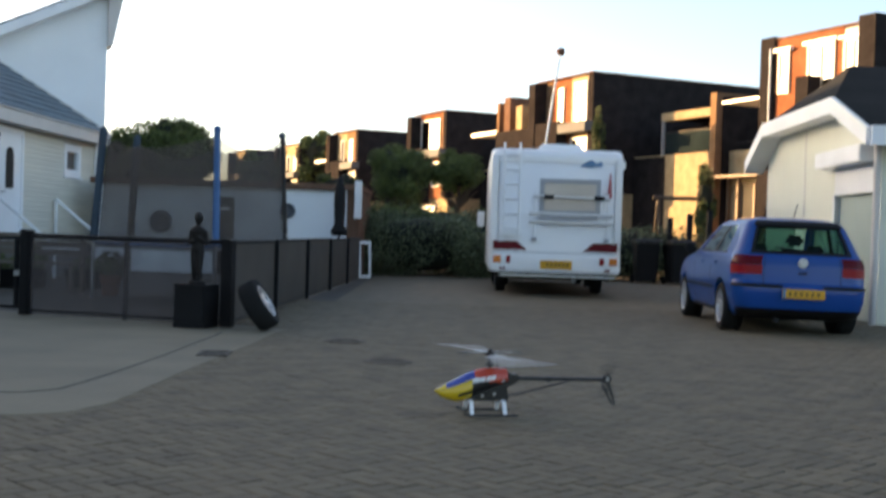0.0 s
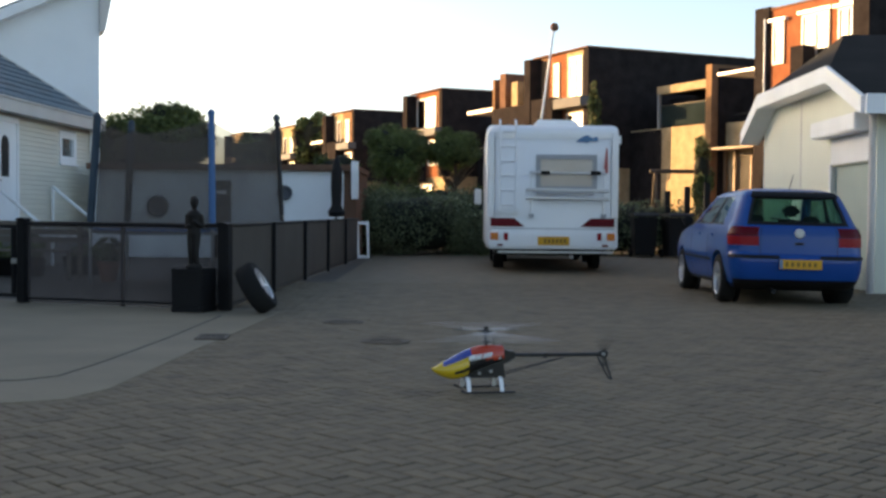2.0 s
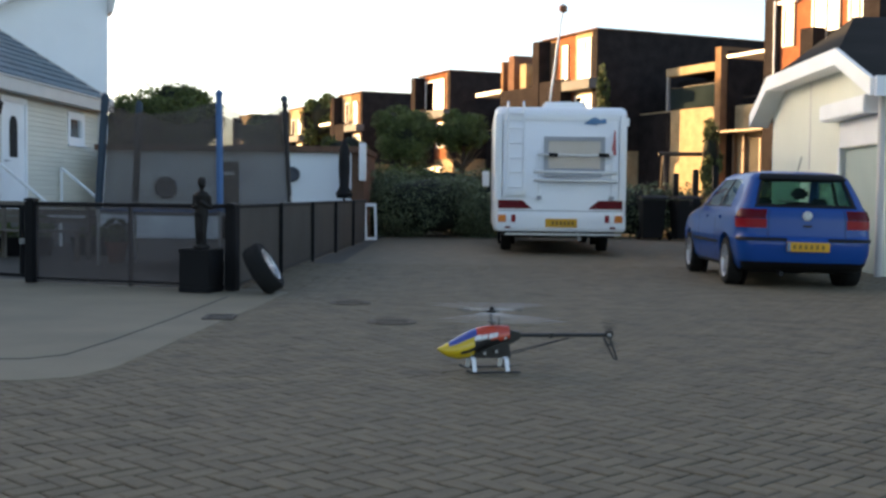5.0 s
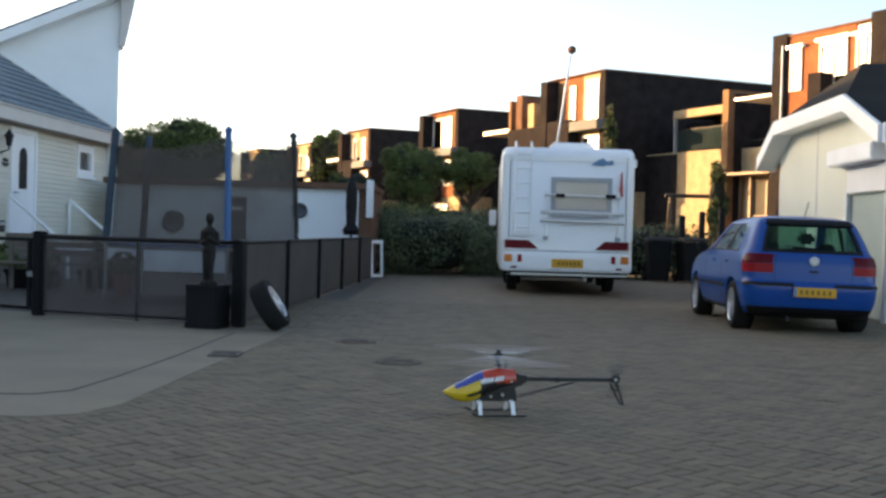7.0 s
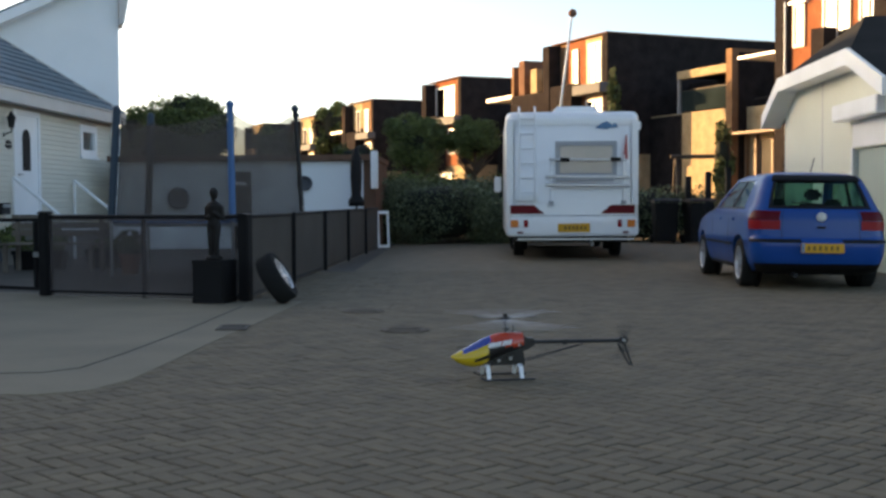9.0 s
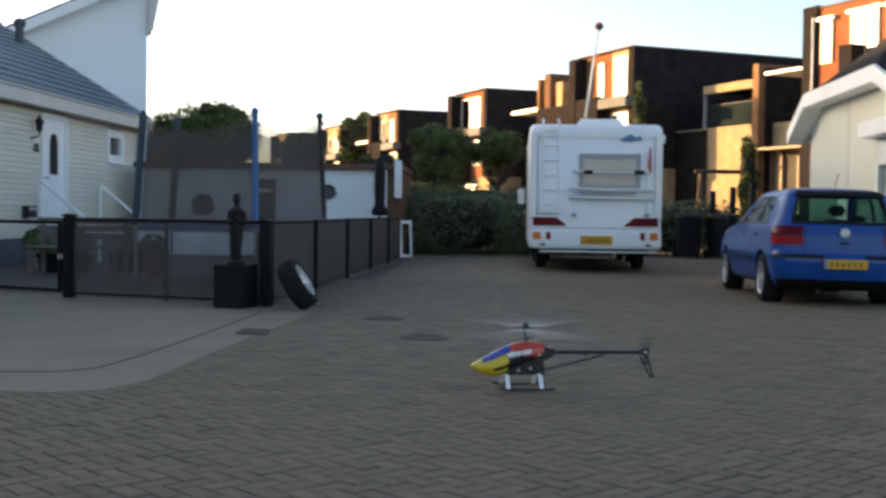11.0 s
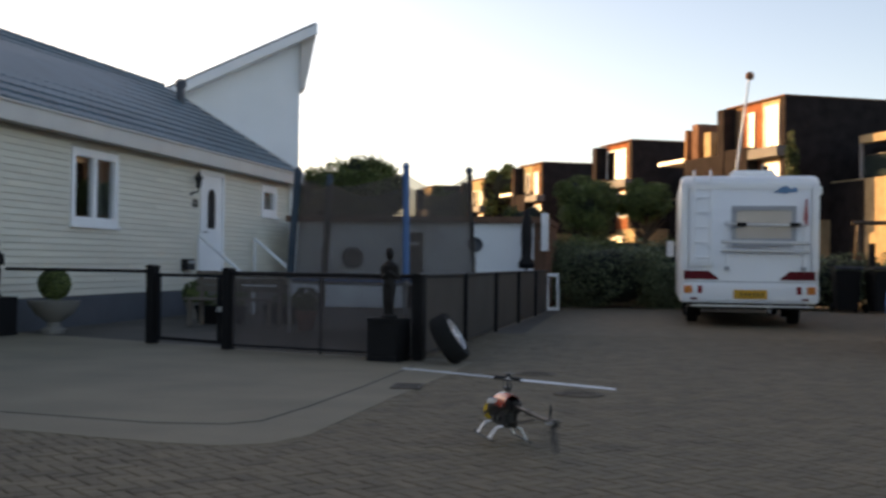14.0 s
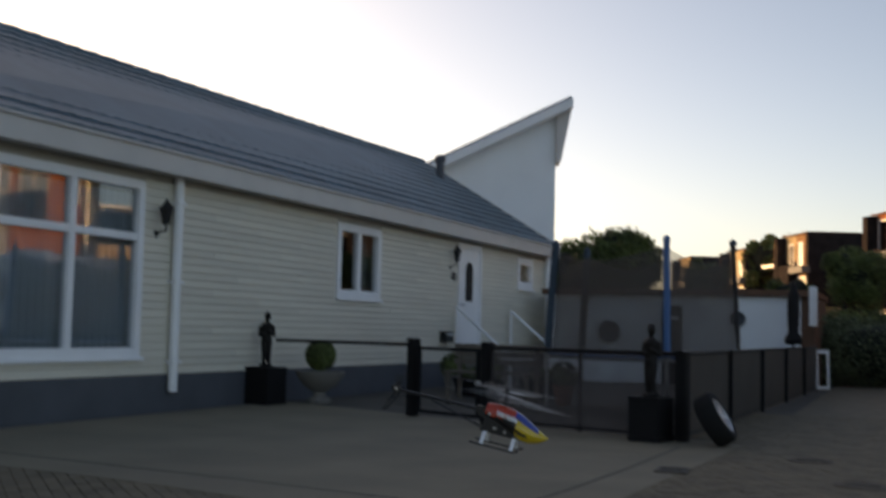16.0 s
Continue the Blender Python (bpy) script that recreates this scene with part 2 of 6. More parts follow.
bm = B()
wall_with_holes(bm, HY0, HY1, 0.46, 3.15, -0.3, 0.0, OPEN)
box(bm, -7.0, -0.3, HY1 - 0.3, HY1, 0, 3.15)
box(bm, -7.3, -7.0, HY0, HY1, 0, 3.15)
box(bm, -7.0, -0.3, HY0, HY0 + 0.3, 0, 3.15)
prism(bm, [(-7.3, 3.15), (0, 3.15), (-3.4, 5.2)], HY1 - 0.3, HY1)
prism(bm, [(-7.3, 3.15), (0, 3.15), (-3.4, 5.2)], HY0, HY0 + 0.3)
wall_west = solid("wall_west", bm, M_MORTAR, "cream lap-sided wall of the low house", "wall", "structure", m=HM)
bm = bx(-0.28, 0.025, HY0, HY1 + 0.02, -0.2, 0.46)
solid("plinth", bm, M_PLINTH, "dark grey painted plinth of the low house", "plinth", "structure", m=HM)
bm = bx(-7.0, -0.3, HY0 + 0.3, HY1 - 0.3, 0.3, 0.45)
solid("floor", bm, M_INSIDE, "dim floor inside the low house", "floor", "structure", m=HM)
bm = bx(-7.0, -0.3, HY0 + 0.3, HY1 - 0.3, 3.02, 3.14)
solid("ceiling", bm, M_INSIDE, "dim ceiling inside the low house", "ceiling", "structure", m=HM)
bm = bx(-2.6, -2.5, HY0 + 0.3, HY1 - 0.3, 0.45, 3.02)
solid("wall_inner", bm, M_INSIDE, "dim inner partition wall", "wall", "structure", m=HM)

# roof in rows of tiles, with a broad fascia and soffit
roof = thing("roof", "blue-grey tiled pitched roof with a broad beige fascia", "roof", HM, kind="structure")


def ridge_at(y):
    """Where the ridge lies over y: it falls a little towards the near gable."""
    k = (y - 11.0) / 17.0
    return -3.65 + 0.3 * k, 5.34 + 0.1 * k


def roof_slab(bm, dz0, dz1, y0, y1):
    rings = []
    for y in (y0, y1):
        rx, rz = ridge_at(y)
        rings.append([(0.3, y, 3.2 + dz0), (rx, y, rz + dz0), (-7.75, y, 3.2 + dz0), (-7.75, y, 3.2 + dz1), (rx, y, rz + dz1 * 1.6), (0.3, y, 3.2 + dz1)])
    loft(bm, rings)


bm = B()
roof_slab(bm, 0.0, -0.08, HY0 - 0.4, HY1 + 0.08)
part("roof_deck", bm, M_TILE, roof)
rows = 12
bm = B()
n = 84
w = (HY1 - HY0 + 0.48) / n
for r in range(rows):
    for k in range(n):
        ya = HY0 - 0.4 + k * w
        pts = []
        for q in range(5):
            yy = ya + w * q / 4
            rx, rz = ridge_at(yy)
            hump = 0.016 * math.sin(math.pi * q / 4) ** 2
            f0, f1 = r / rows, (r + 1) / rows
            pts.append((Vector((0.31 + (rx - 0.3) * f0, yy, 3.245 + (rz - 3.2) * f0 + hump)), Vector((0.3 + (rx - 0.3) * f1, yy, 3.212 + (rz - 3.2) * f1 + hump))))
        lo = [bm.verts.new(p[0]) for p in pts]
        hi = [bm.verts.new(p[1]) for p in pts]
        fr = [bm.verts.new(p[0] + Vector((-0.01, 0, -0.05))) for p in pts]
        for q in range(4):
            bm.faces.new((lo[q], lo[q + 1], hi[q + 1], hi[q]))
            bm.faces.new((fr[q], fr[q + 1], lo[q + 1], lo[q]))
tagged(part("roof_tiles", bm, M_TILE, roof, "rows of blue-grey roof tiles", smooth=True), kind="stuff")
bm = B()
for k in range(58):
    y = HY0 - 0.4 + k * 0.435
    (xa, za), (xb, zb) = ridge_at(y), ridge_at(y + 0.45)
    tube(bm, (xa, y, za), (xb, y + 0.45, zb + 0.01), 0.08, 0.09, 10)
part("ridge", bm, M_TILE, roof)
part("fascia", bx(0.25, 0.32, HY0 - 0.4, HY1 + 0.08, 2.93, 3.21, soft=0.008), M_FASCIA, roof, "broad beige fascia board")
part("soffit", bx(0.0, 0.25, HY0 - 0.4, HY1 + 0.08, 2.95, 3.0), M_FASCIA, roof)
bm = B()
prism(bm, [(0.34, 2.95), (0.34, 3.25), (-3.35, 5.5), (-3.35, 5.28), (0.0, 3.12), (0.0, 2.95)], HY1 + 0.08, HY1 + 0.12)
part("barge_board", bm, M_FASCIA, roof)
bm = B()
tube(bm, (0.335, HY0 - 0.4, 3.195), (0.335, HY1 + 0.1, 3.195), 0.022)
part("gutter", bm, M_FASCIA, roof)
vent = thing("roof_vent", "dark grey roof vent pipe with a cap", "vent", HM @ Matrix.Translation((-2.45, 26.9, 4.55)))
bm = B()
tube(bm, (0, 0, 0.0), (0, 0, 0.75), 0.1, n=14)
part("pipe", bm, M_PLINTH, vent, smooth=True)
bm = B()
lathe(bm, [(0.13, 0.72), (0.14, 0.85), (0.05, 0.92)], 14)
part("cap", bm, M_PLINTH, vent, smooth=True)


def framed_window(name, m, w, h, label, mullions=(), rail=None, fr=0.09):
    """A window in the plane x=0, its lower near corner at the origin, y along, z up."""
    t = thing(name, label, "window", m, kind="structure")
    bm = B()
    for a in ((0, w, 0, fr), (0, w, h - fr, h), (0, fr, fr, h - fr), (w - fr, w, fr, h - fr)):
        box(bm, -0.08, 0.03, a[0], a[1], a[2], a[3])
    for k in mullions:
        box(bm, -0.08, 0.02, k - fr * 0.45, k + fr * 0.45, fr, h - fr)
    if rail:
        box(bm, -0.08, 0.015, fr, w - fr, rail - fr * 0.4, rail + fr * 0.4)
    part("window_frame", bm, M_WHITE, t, "white plastic window frame")
    edges = [0, *mullions, w]
    for a, b in zip(edges, edges[1:]):
        for z0, z1 in (((fr, rail), (rail, h - fr)) if rail else ((fr, h - fr),)):
            p = part("pane", bx(-0.035, -0.025, a + fr * 0.4, b - fr * 0.4, z0, z1), M_GLASS, t)
            p.visible_shadow = False
    part("window_sill", bx(-0.02, 0.07, -0.04, w + 0.04, -0.05, 0.0, soft=0.006), M_WHITE, t)
    return t


def at_wall(y, z, x=0.0):
    return HM @ Matrix.Translation((x, y, z))


framed_window("window_1", at_wall(8.3, 0.69), 3.65, 2.14, "tall white-framed living room window with two panes", (1.2, 2.38), 1.45, 0.11)
framed_window("window_2", at_wall(16.97, 1.59), 1.61, 1.22, "white-framed double window with pale curtains", (0.8,), None, 0.13)
framed_window("window_3", at_wall(25.85, 2.1), 1.1, 0.72, "small white-framed window beside the door", (), None, 0.16)
for y, z, w, h in ((17.15, 1.7, 0.32, 1.0), (18.05, 1.7, 0.35, 1.0)):
    bm = B()
    for k in range(7):
        tube(bm, (0, k * w / 6, 0), (0, k * w / 6, h), 0.045, n=6)
    solid("curtain", bm, M_CURTAIN, "pale hanging curtain behind the window", "curtain", m=at_wall(y, z, -0.22), smooth=True, group="curtains of the double window")
bm = B()
for k in range(12):
    tube(bm, (0, k * 0.08, 0), (0, k * 0.08, 0.66), 0.05, n=6)
solid("net_curtain", bm, M_SHEER, "pale net curtain in the small window", "curtain", m=at_wall(25.95, 2.13, -0.14), smooth=True)
for y, w in ((8.4, 0.7), (11.2, 0.6)):
    bm = B()
    for k in range(9):
        tube(bm, (0, k * w / 8, 0), (0, k * w / 8, 2.0), 0.06, n=6)
    solid("curtain", bm, M_CURTAIN, "long pale curtain in the living room", "curtain", m=at_wall(y, 0.75, -0.25), smooth=True, group="living room curtains")

bm = B()
for k in range(60):
    tube(bm, (0.01 * (k % 2), k * 0.06, 0), (0.01 * (k % 2), k * 0.06, 1.95), 0.036, n=6)
solid("net_curtain", bm, M_SHEER, "pale net curtain across the large window", "curtain", m=at_wall(8.35, 0.72, -0.16), smooth=True)

# front door with an oval-topped light, raised above the yard
door = thing("door_1", "closed white front door with a narrow arched pane", "door", at_wall(22.2, 0.62), kind="structure")
bm = B()
box(bm, -0.1, 0.03, 0, 0.1, 0, 2.26)
box(bm, -0.1, 0.03, 1.2, 1.3, 0, 2.26)
box(bm, -0.1, 0.03, 0.1, 1.2, 2.16, 2.26)
part("door_frame", bm, M_WHITE, door)
bm = bx(-0.06, 0.0, 0.1, 1.2, 0.0, 2.16)
part("door_leaf", bm, M_WHITE, door)
bm = B()
arch = [(0.44 + 0.19 + 0.19 * math.cos(a), 1.70 + 0.19 * math.sin(a)) for a in [math.pi * k / 12 for k in range(13)]] + [(0.44, 1.08), (0.82, 1.08)]
prism(bm, arch, 0.002, 0.012, "x")
part("pane", bm, M_BLACK, door, "dark arched glass pane")
bm = B()
tube(bm, (0.0, 0.2, 1.0), (0.07, 0.2, 1.0), 0.015)
tube(bm, (0.06, 0.2, 1.0), (0.06, 0.33, 1.0), 0.012)
part("door_handle", bm, M_STEEL, door, "steel lever handle")
stoop = thing("door_steps", "grey stone steps up to the front door with white handrails", "steps", HM)
part("step", bx(0.03, 1.0, 21.9, 24.0, 0, 0.62, soft=0.01), M_STONE, stoop)
part("step", bx(0.03, 1.0, 24.0, 24.3, 0, 0.42, soft=0.01), M_STONE, stoop)
part("step", bx(0.03, 1.0, 24.3, 24.6, 0, 0.21, soft=0.01), M_STONE, stoop)
part("step_edge", bx(1.002, 1.03, 21.9, 24.3, 0.5, 0.6, soft=0.004), M_WHITE, stoop, "white step edge")
for y in (21.95, 25.2):
    bm = B()
    tube(bm, (0.1, y, 1.55), (1.25, y, 0.6), 0.035)
    tube(bm, (0.1, y, 0.62 if y < 24 else 0), (0.1, y, 1.55), 0.03)
    tube(bm, (1.25, y, 0), (1.25, y, 0.62), 0.03)
    part("handrail", bm, M_WHITE, stoop, "white sloping handrail")

pipe = thing("drainpipe", "white rain pipe on the house wall", "drainpipe", HM)
bm = B()
tube(bm, (0.09, 12.55, 0.25), (0.09, 12.55, 2.95), 0.06, n=14)
part("pipe", bm, M_WHITE, pipe, smooth=True)
for z in (0.6, 1.6, 2.6):
    part("bracket", bx(0.0, 0.16, 12.47, 12.63, z, z + 0.04, soft=0.005), M_WHITE, pipe)
bm = B()
tube(bm, (0.09, 27.85, 0.2), (0.09, 27.85, 2.95), 0.05, n=12)
solid("drainpipe", bm, M_WHITE, "white rain pipe at the house corner", "drainpipe", m=HM, smooth=True)


def wall_lamp(m):
    t = thing("wall_lamp", "black iron carriage lamp on the sided wall", "lamp", m, group="carriage lamps on the house")
    bm = B()
    lathe(bm, [(0.05, 0), (0.05, 0.02)], 12, Matrix.Rotation(radians(90), 4, "Y"))
    tube(bm, (0, 0, 0), (0.16, 0, 0.05), 0.012)
    tube(bm, (0.16, 0, 0.05), (0.16, 0, 0.12), 0.012)
    part("arm", bm, M_IRON, t)
    bm = B()
    lathe(bm, [(0.05, 0.12), (0.08, 0.3), (0.1, 0.31), (0.03, 0.4), (0.01, 0.44)], 8, Matrix.Translation((0.16, 0, 0)))
    part("lantern", bm, M_IRON, t)


wall_lamp(at_wall(21.75, 2.35))
wall_lamp(at_wall(12.2, 2.2))
bm = B()
lathe(bm, [(0.13, 0.0), (0.13, 0.015), (0.11, 0.02)], 20, Matrix.Rotation(radians(90), 4, "Y") @ Matrix.Diagonal((0.7, 1.3, 1, 1)))
solid("house_plaque", bm, M_BRONZE, "small dark oval plaque beside the door", "plaque", m=at_wall(21.95, 2.17), smooth=True)
letter = thing("mailbox", "small dark wall mailbox beside the steps", "mailbox", at_wall(21.3, 0.85))
part("body", bx(0, 0.14, 0, 0.4, 0, 0.22, soft=0.01), M_IRON, letter)
part("flap", bx(0.14, 0.155, 0.03, 0.37, 0.13, 0.19), M_STEEL, letter)

# ---- tall white house behind ----
TM = Matrix.Translation((-9.5, 32.4, 0)) @ Matrix.Rotation(radians(20), 4, "Z")
tall = thing("white_house", "tall white rendered house with a steep single-pitch roof", "house", TM)
bm = B()
prism(bm, [(0, 0), (0, 7.4), (-10, 2.5), (-10, 0)], 0, 4)
part("wall", bm, M_RENDER, tall)
bm = B()
prism(bm, [(0.45, 7.56), (0.45, 7.84), (-10.4, 2.52), (-10.4, 2.24)], -0.5, 4.2)
part("roof", bm, M_WHITE, tall)
bm = B()
prism(bm, [(0.4, 7.83), (0.4, 7.88), (-10.4, 2.6), (-10.4, 2.54)], -0.48, 4.15)
part("roof_covering", bm, M_TILE, tall)
bm = B()
prism(bm, [(0.005, 5.96), (0.15, 6.05), (0.44, 7.55), (0.005, 7.35)], -0.2, 0.9)
part("side_fascia", bm, M_FASCIA, tall)

# an added, unseen block behind the low roof that shades the garage from the sun
nb = thing("hidden_sun_block", "unseen plain block that keeps the low sun off the garage", "house", kind="structure")
part("wall", bx(-34, -22.5, 30, 46, 0, 8.6), M_RENDER, nb)
part("roof", bx(-34.2, -22.3, 29.8, 46.2, 8.6, 8.7), M_TILE, nb)



# ---- fence, gate and posts before the garden ----
FA, FB, FC, FG = Vector((-5.9, 13.75)), Vector((-4.68, 13.1)), Vector((-2.25, 12.25)), Vector((-8.45, 14.75))
FH = 0.9


def post(m, h=0.95, w=0.13, label="square black painted wooden fence post"):
    t = thing("fence_post", label, "post", m, group="posts of the garden fence")
    bm = bx(-w / 2, w / 2, -w / 2, w / 2, 0, h, soft=0.012)
    part("shaft", bm, M_BLACK, t)
    bm = B()
    prism(bm, [(-w * 0.52, h), (w * 0.52, h), (w * 0.52, h + 0.02), (0, h + 0.035), (-w * 0.52, h + 0.02)], -w * 0.52, w * 0.52)
    part("cap", bm, M_BLACK, t)


def turn_of(a, b):
    d = b - a
    return math.degrees(math.atan2(d.y, d.x)), d.length


def fence_run(a, b, n, cloth, label, top=True, r=0.022):
    ang, ln = turn_of(a, b)
    t = thing("fence", label, "fence", pose(a.x, a.y, 0, 0, 0, ang), group="garden fence")
    bm = B()
    tube(bm, (0, 0, FH), (ln, 0, FH), r)
    part("top_rail", bm, M_BLACK, t)
    if cloth:
        bm = B()
        box(bm, 0.03, ln - 0.03, -0.004, 0.004, 0.015, FH - 0.01)
        part("screen", bm, cloth, t, "woven dark screen mesh")
        for k in range(1, n):
            part("post", bx(ln * k / n - 0.018, ln * k / n + 0.018, *((-0.055, -0.006) if cloth is M_SCREEN_T else (0.01, 0.06)), 0, FH + 0.02, soft=0.005), M_BLACK, t)
        bm = B()
        tube(bm, (0, 0, 0.06), (ln, 0, 0.06), 0.012)
        part("bottom_rail", bm, M_BLACK, t)


FD = Vector((-1.85, 26.2))
post(pose(FA.x, FA.y, 0, 0, 0, -25))
post(pose(FB.x, FB.y, 0, 0, 0, -20), 0.93, 0.12)
post(pose(FC.x, FC.y, 0, 0, 0, -20), 0.9, 0.12)
fence_run(FB, FC, 2, M_SCREEN, "black garden fence with see-through dark mesh")
fence_run(FC, FD, 5, M_SCREEN_T, "long black fence covered in brown screen cloth")
fence_run(FG, FA, 1, None, "low black rail between the statue and the gate post")
ang, ln = turn_of(FA, FB)
gate = thing("garden_gate", "closed black metal garden gate with an open frame", "gate", pose(FA.x, FA.y, 0, 0, 0, ang))
for nm, a in (("top_rail", (0.1, ln - 0.1, -0.02, 0.02, 0.84, 0.88)), ("bottom_rail", (0.1, ln - 0.1, -0.02, 0.02, 0.06, 0.1)),
              ("stile", (0.1, 0.14, -0.02, 0.02, 0.1, 0.84)), ("stile", (ln - 0.18, ln - 0.14, -0.02, 0.02, 0.1, 0.84))):
    part(nm, bx(*a), M_BLACK, gate)
part("latch", bx(ln - 0.16, ln - 0.06, -0.04, 0.03, 0.44, 0.5), M_STEEL, gate, "small steel latch")

# ---- statues on plinths ----


def statue(m, h, label):
    """A draped standing figure, plain and dark."""
    bm = B()
    lathe(bm, [(0.11 * h, 0), (0.12 * h, 0.02 * h), (0.1 * h, 0.05 * h)], 14)
    for sgn in (-1, 1):
        tube(bm, (sgn * 0.045 * h, 0, 0.04 * h), (sgn * 0.04 * h, -0.02 * h, 0.24 * h), 0.032 * h, 0.045 * h)
        tube(bm, (sgn * 0.04 * h, -0.02 * h, 0.23 * h), (sgn * 0.045 * h, 0, 0.46 * h), 0.044 * h, 0.06 * h)
        tube(bm, (sgn * 0.105 * h, 0.01 * h, 0.74 * h), (sgn * 0.135 * h, 0.02 * h, 0.56 * h), 0.036 * h, 0.028 * h)
        tube(bm, (sgn * 0.135 * h, 0.02 * h, 0.56 * h), (sgn * 0.04 * h, -0.09 * h, (0.62 + 0.03 * sgn) * h), 0.028 * h, 0.022 * h)
    lathe(bm, [(r * h, z * h) for r, z in ((0.08, 0.43), (0.1, 0.48), (0.083, 0.56), (0.105, 0.67), (0.12, 0.735), (0.08, 0.785), (0.035, 0.8), (0.034, 0.84))], 16, Matrix.Diagonal((1, 0.68, 1, 1)))
    bmesh.ops.create_icosphere(bm, subdivisions=2, radius=0.068 * h, matrix=Matrix.Translation((0.01 * h, -0.01 * h, 0.91 * h)) @ Matrix.Diagonal((0.88, 1, 1.25, 1)))
    ob = solid("statue", bm, M_BRONZE, label, "statue", m=m, smooth=True, group="garden statues")
    mod = ob.modifiers.new("one_skin", "REMESH")
    mod.mode, mod.voxel_size, mod.use_smooth_shade = "VOXEL", 0.009, True
    bpy.context.view_layer.update()
    whole = bpy.data.meshes.new_from_object(ob.evaluated_get(bpy.context.evaluated_depsgraph_get()))
    ob.modifiers.clear()
    ob.data = whole
    whole.materials.clear()
    whole.materials.append(M_BRONZE)


def plinth(m, w, h):
    t = thing("plinth", "square black painted plinth under a statue", "plinth", m, group="statue plinths")
    part("base", bx(-w / 2 - 0.006, w / 2 + 0.006, -w / 2 - 0.006, w / 2 + 0.006, 0, 0.06, soft=0.008), M_BLACK, t)
    part("shaft", bx(-w / 2, w / 2, -w / 2, w / 2, 0.06, h - 0.05, soft=0.008), M_BLACK, t)
    part("top", bx(-w / 2 - 0.006, w / 2 + 0.006, -w / 2 - 0.006, w / 2 + 0.006, h - 0.05, h, soft=0.008), M_BLACK, t)


plinth(pose(-2.55, 12.12, 0.004, 0, 0, -15), 0.34, 0.45)
statue(pose(-2.55, 12.12, 0.454, 0, 0, -20), 0.76, "dark bronze standing figure on a black plinth")
plinth(pose(-8.47, 14.5, 0.004, 0, 0, -10), 0.42, 0.52)
statue(pose(-8.47, 14.5, 0.524, 0, 0, 30), 0.78, "dark figure statue on a plinth by the house")

# stone urn with a clipped box ball
urn = thing("plant_urn", "grey stone urn with a clipped round shrub", "planter", pose(-7.95, 15.15, 0))
bm = B()
lathe(bm, [(0.17, 0), (0.18, 0.06), (0.1, 0.1), (0.09, 0.16), (0.24, 0.26), (0.34, 0.4), (0.36, 0.46), (0.3, 0.46), (0.24, 0.4)], 24)
part("urn", bm, M_STONE, urn, smooth=True)


def leaves(bm_name, spots, size, material, parent, label=""):
    """Many small leaf blades at the given points."""
    n = len(spots)
    rng = np.random.default_rng(n)
    d = rng.normal(size=(n, 3))
    d /= np.linalg.norm(d, axis=1)[:, None]
    e = np.cross(d, rng.normal(size=(n, 3)))
    e /= np.linalg.norm(e, axis=1)[:, None]
    s = size * rng.uniform(0.6, 1.3, size=(n, 1))
    p = np.asarray(spots)
    v = np.stack([p - d * s, p + e * s * 0.45, p + d * s, p - e * s * 0.45], 1).reshape(-1, 3)
    f = np.arange(4 * n).reshape(n, 4)
    me = bpy.data.meshes.new(bm_name)
    me.from_pydata(v.tolist(), [], f.tolist())
    me.materials.append(material)
    ob = new(bm_name, me)
    ob.parent = parent
    return tagged(ob, label)


def blob(rng, n, c, r, shell=0.75):
    """Points in the outer shell of an uneven ellipsoid."""
    d = rng.normal(size=(n, 3))
    d /= np.linalg.norm(d, axis=1)[:, None]
    lump = 1 + 0.16 * np.sin(d[:, 0] * 5 + c[0]) * np.sin(d[:, 1] * 6 + c[1]) + 0.12 * np.sin(d[:, 2] * 7 + c[2] * 3)
    k = rng.uniform(shell, 1, size=n) ** 0.7 * lump
    return np.asarray(c) + d * k[:, None] * np.asarray(r)


def ball_pts(rng, n, c, r):
    d = rng.normal(size=(n, 3))
    return np.asarray(c) + d / np.linalg.norm(d, axis=1)[:, None] * r * rng.uniform(0.92, 1.03, size=(n, 1))


rng0 = np.random.default_rng(5)
bm = B()
bmesh.ops.create_icosphere(bm, subdivisions=2, radius=0.2, matrix=Matrix.Translation((0, 0, 0.68)))
part("core", bm, M_LEAF, urn)
leaves("shrub", ball_pts(rng0, 2600, (0, 0, 0.69), 0.215), 0.022, M_LEAF, urn, "clipped dark green ball of leaves")

def potted(m, r, h, n, label, clay):
    t = thing("potted_plant", label, "plant", m, group="pots in the garden")
    bm = B()
    lathe(bm, [(r * 0.7, 0), (r * 0.95, h * 0.85), (r * 1.05, h * 0.86), (r * 1.05, h), (r * 0.9, h), (r * 0.85, h * 0.9)], 18)
    part("pot", bm, clay, t, smooth=True)
    leaves("plant", ball_pts(np.random.default_rng(n), n, (0, 0, h + r * 0.9), r * 1.25) * 1.0, 0.035, M_LEAF, t)
    bm = B()
    bmesh.ops.create_icosphere(bm, subdivisions=2, radius=r * 0.95, matrix=Matrix.Translation((0, 0, h + r * 0.8)))
    part("core", bm, M_LEAF, t)


M_CLAY = mat("terracotta", (0.28, 0.1, 0.05), 0.85, vary=0.15)
potted(pose(-7.7, 19.8, 0), 0.17, 0.3, 700, "dark green plant in a grey pot by the steps", M_STONE)
potted(pose(-7.2, 20.6, 0), 0.15, 0.28, 600, "small dark plant in a grey pot", M_STONE)
potted(pose(-4.9, 17.2, 0), 0.16, 0.3, 500, "leafy plant in a terracotta pot", M_CLAY)


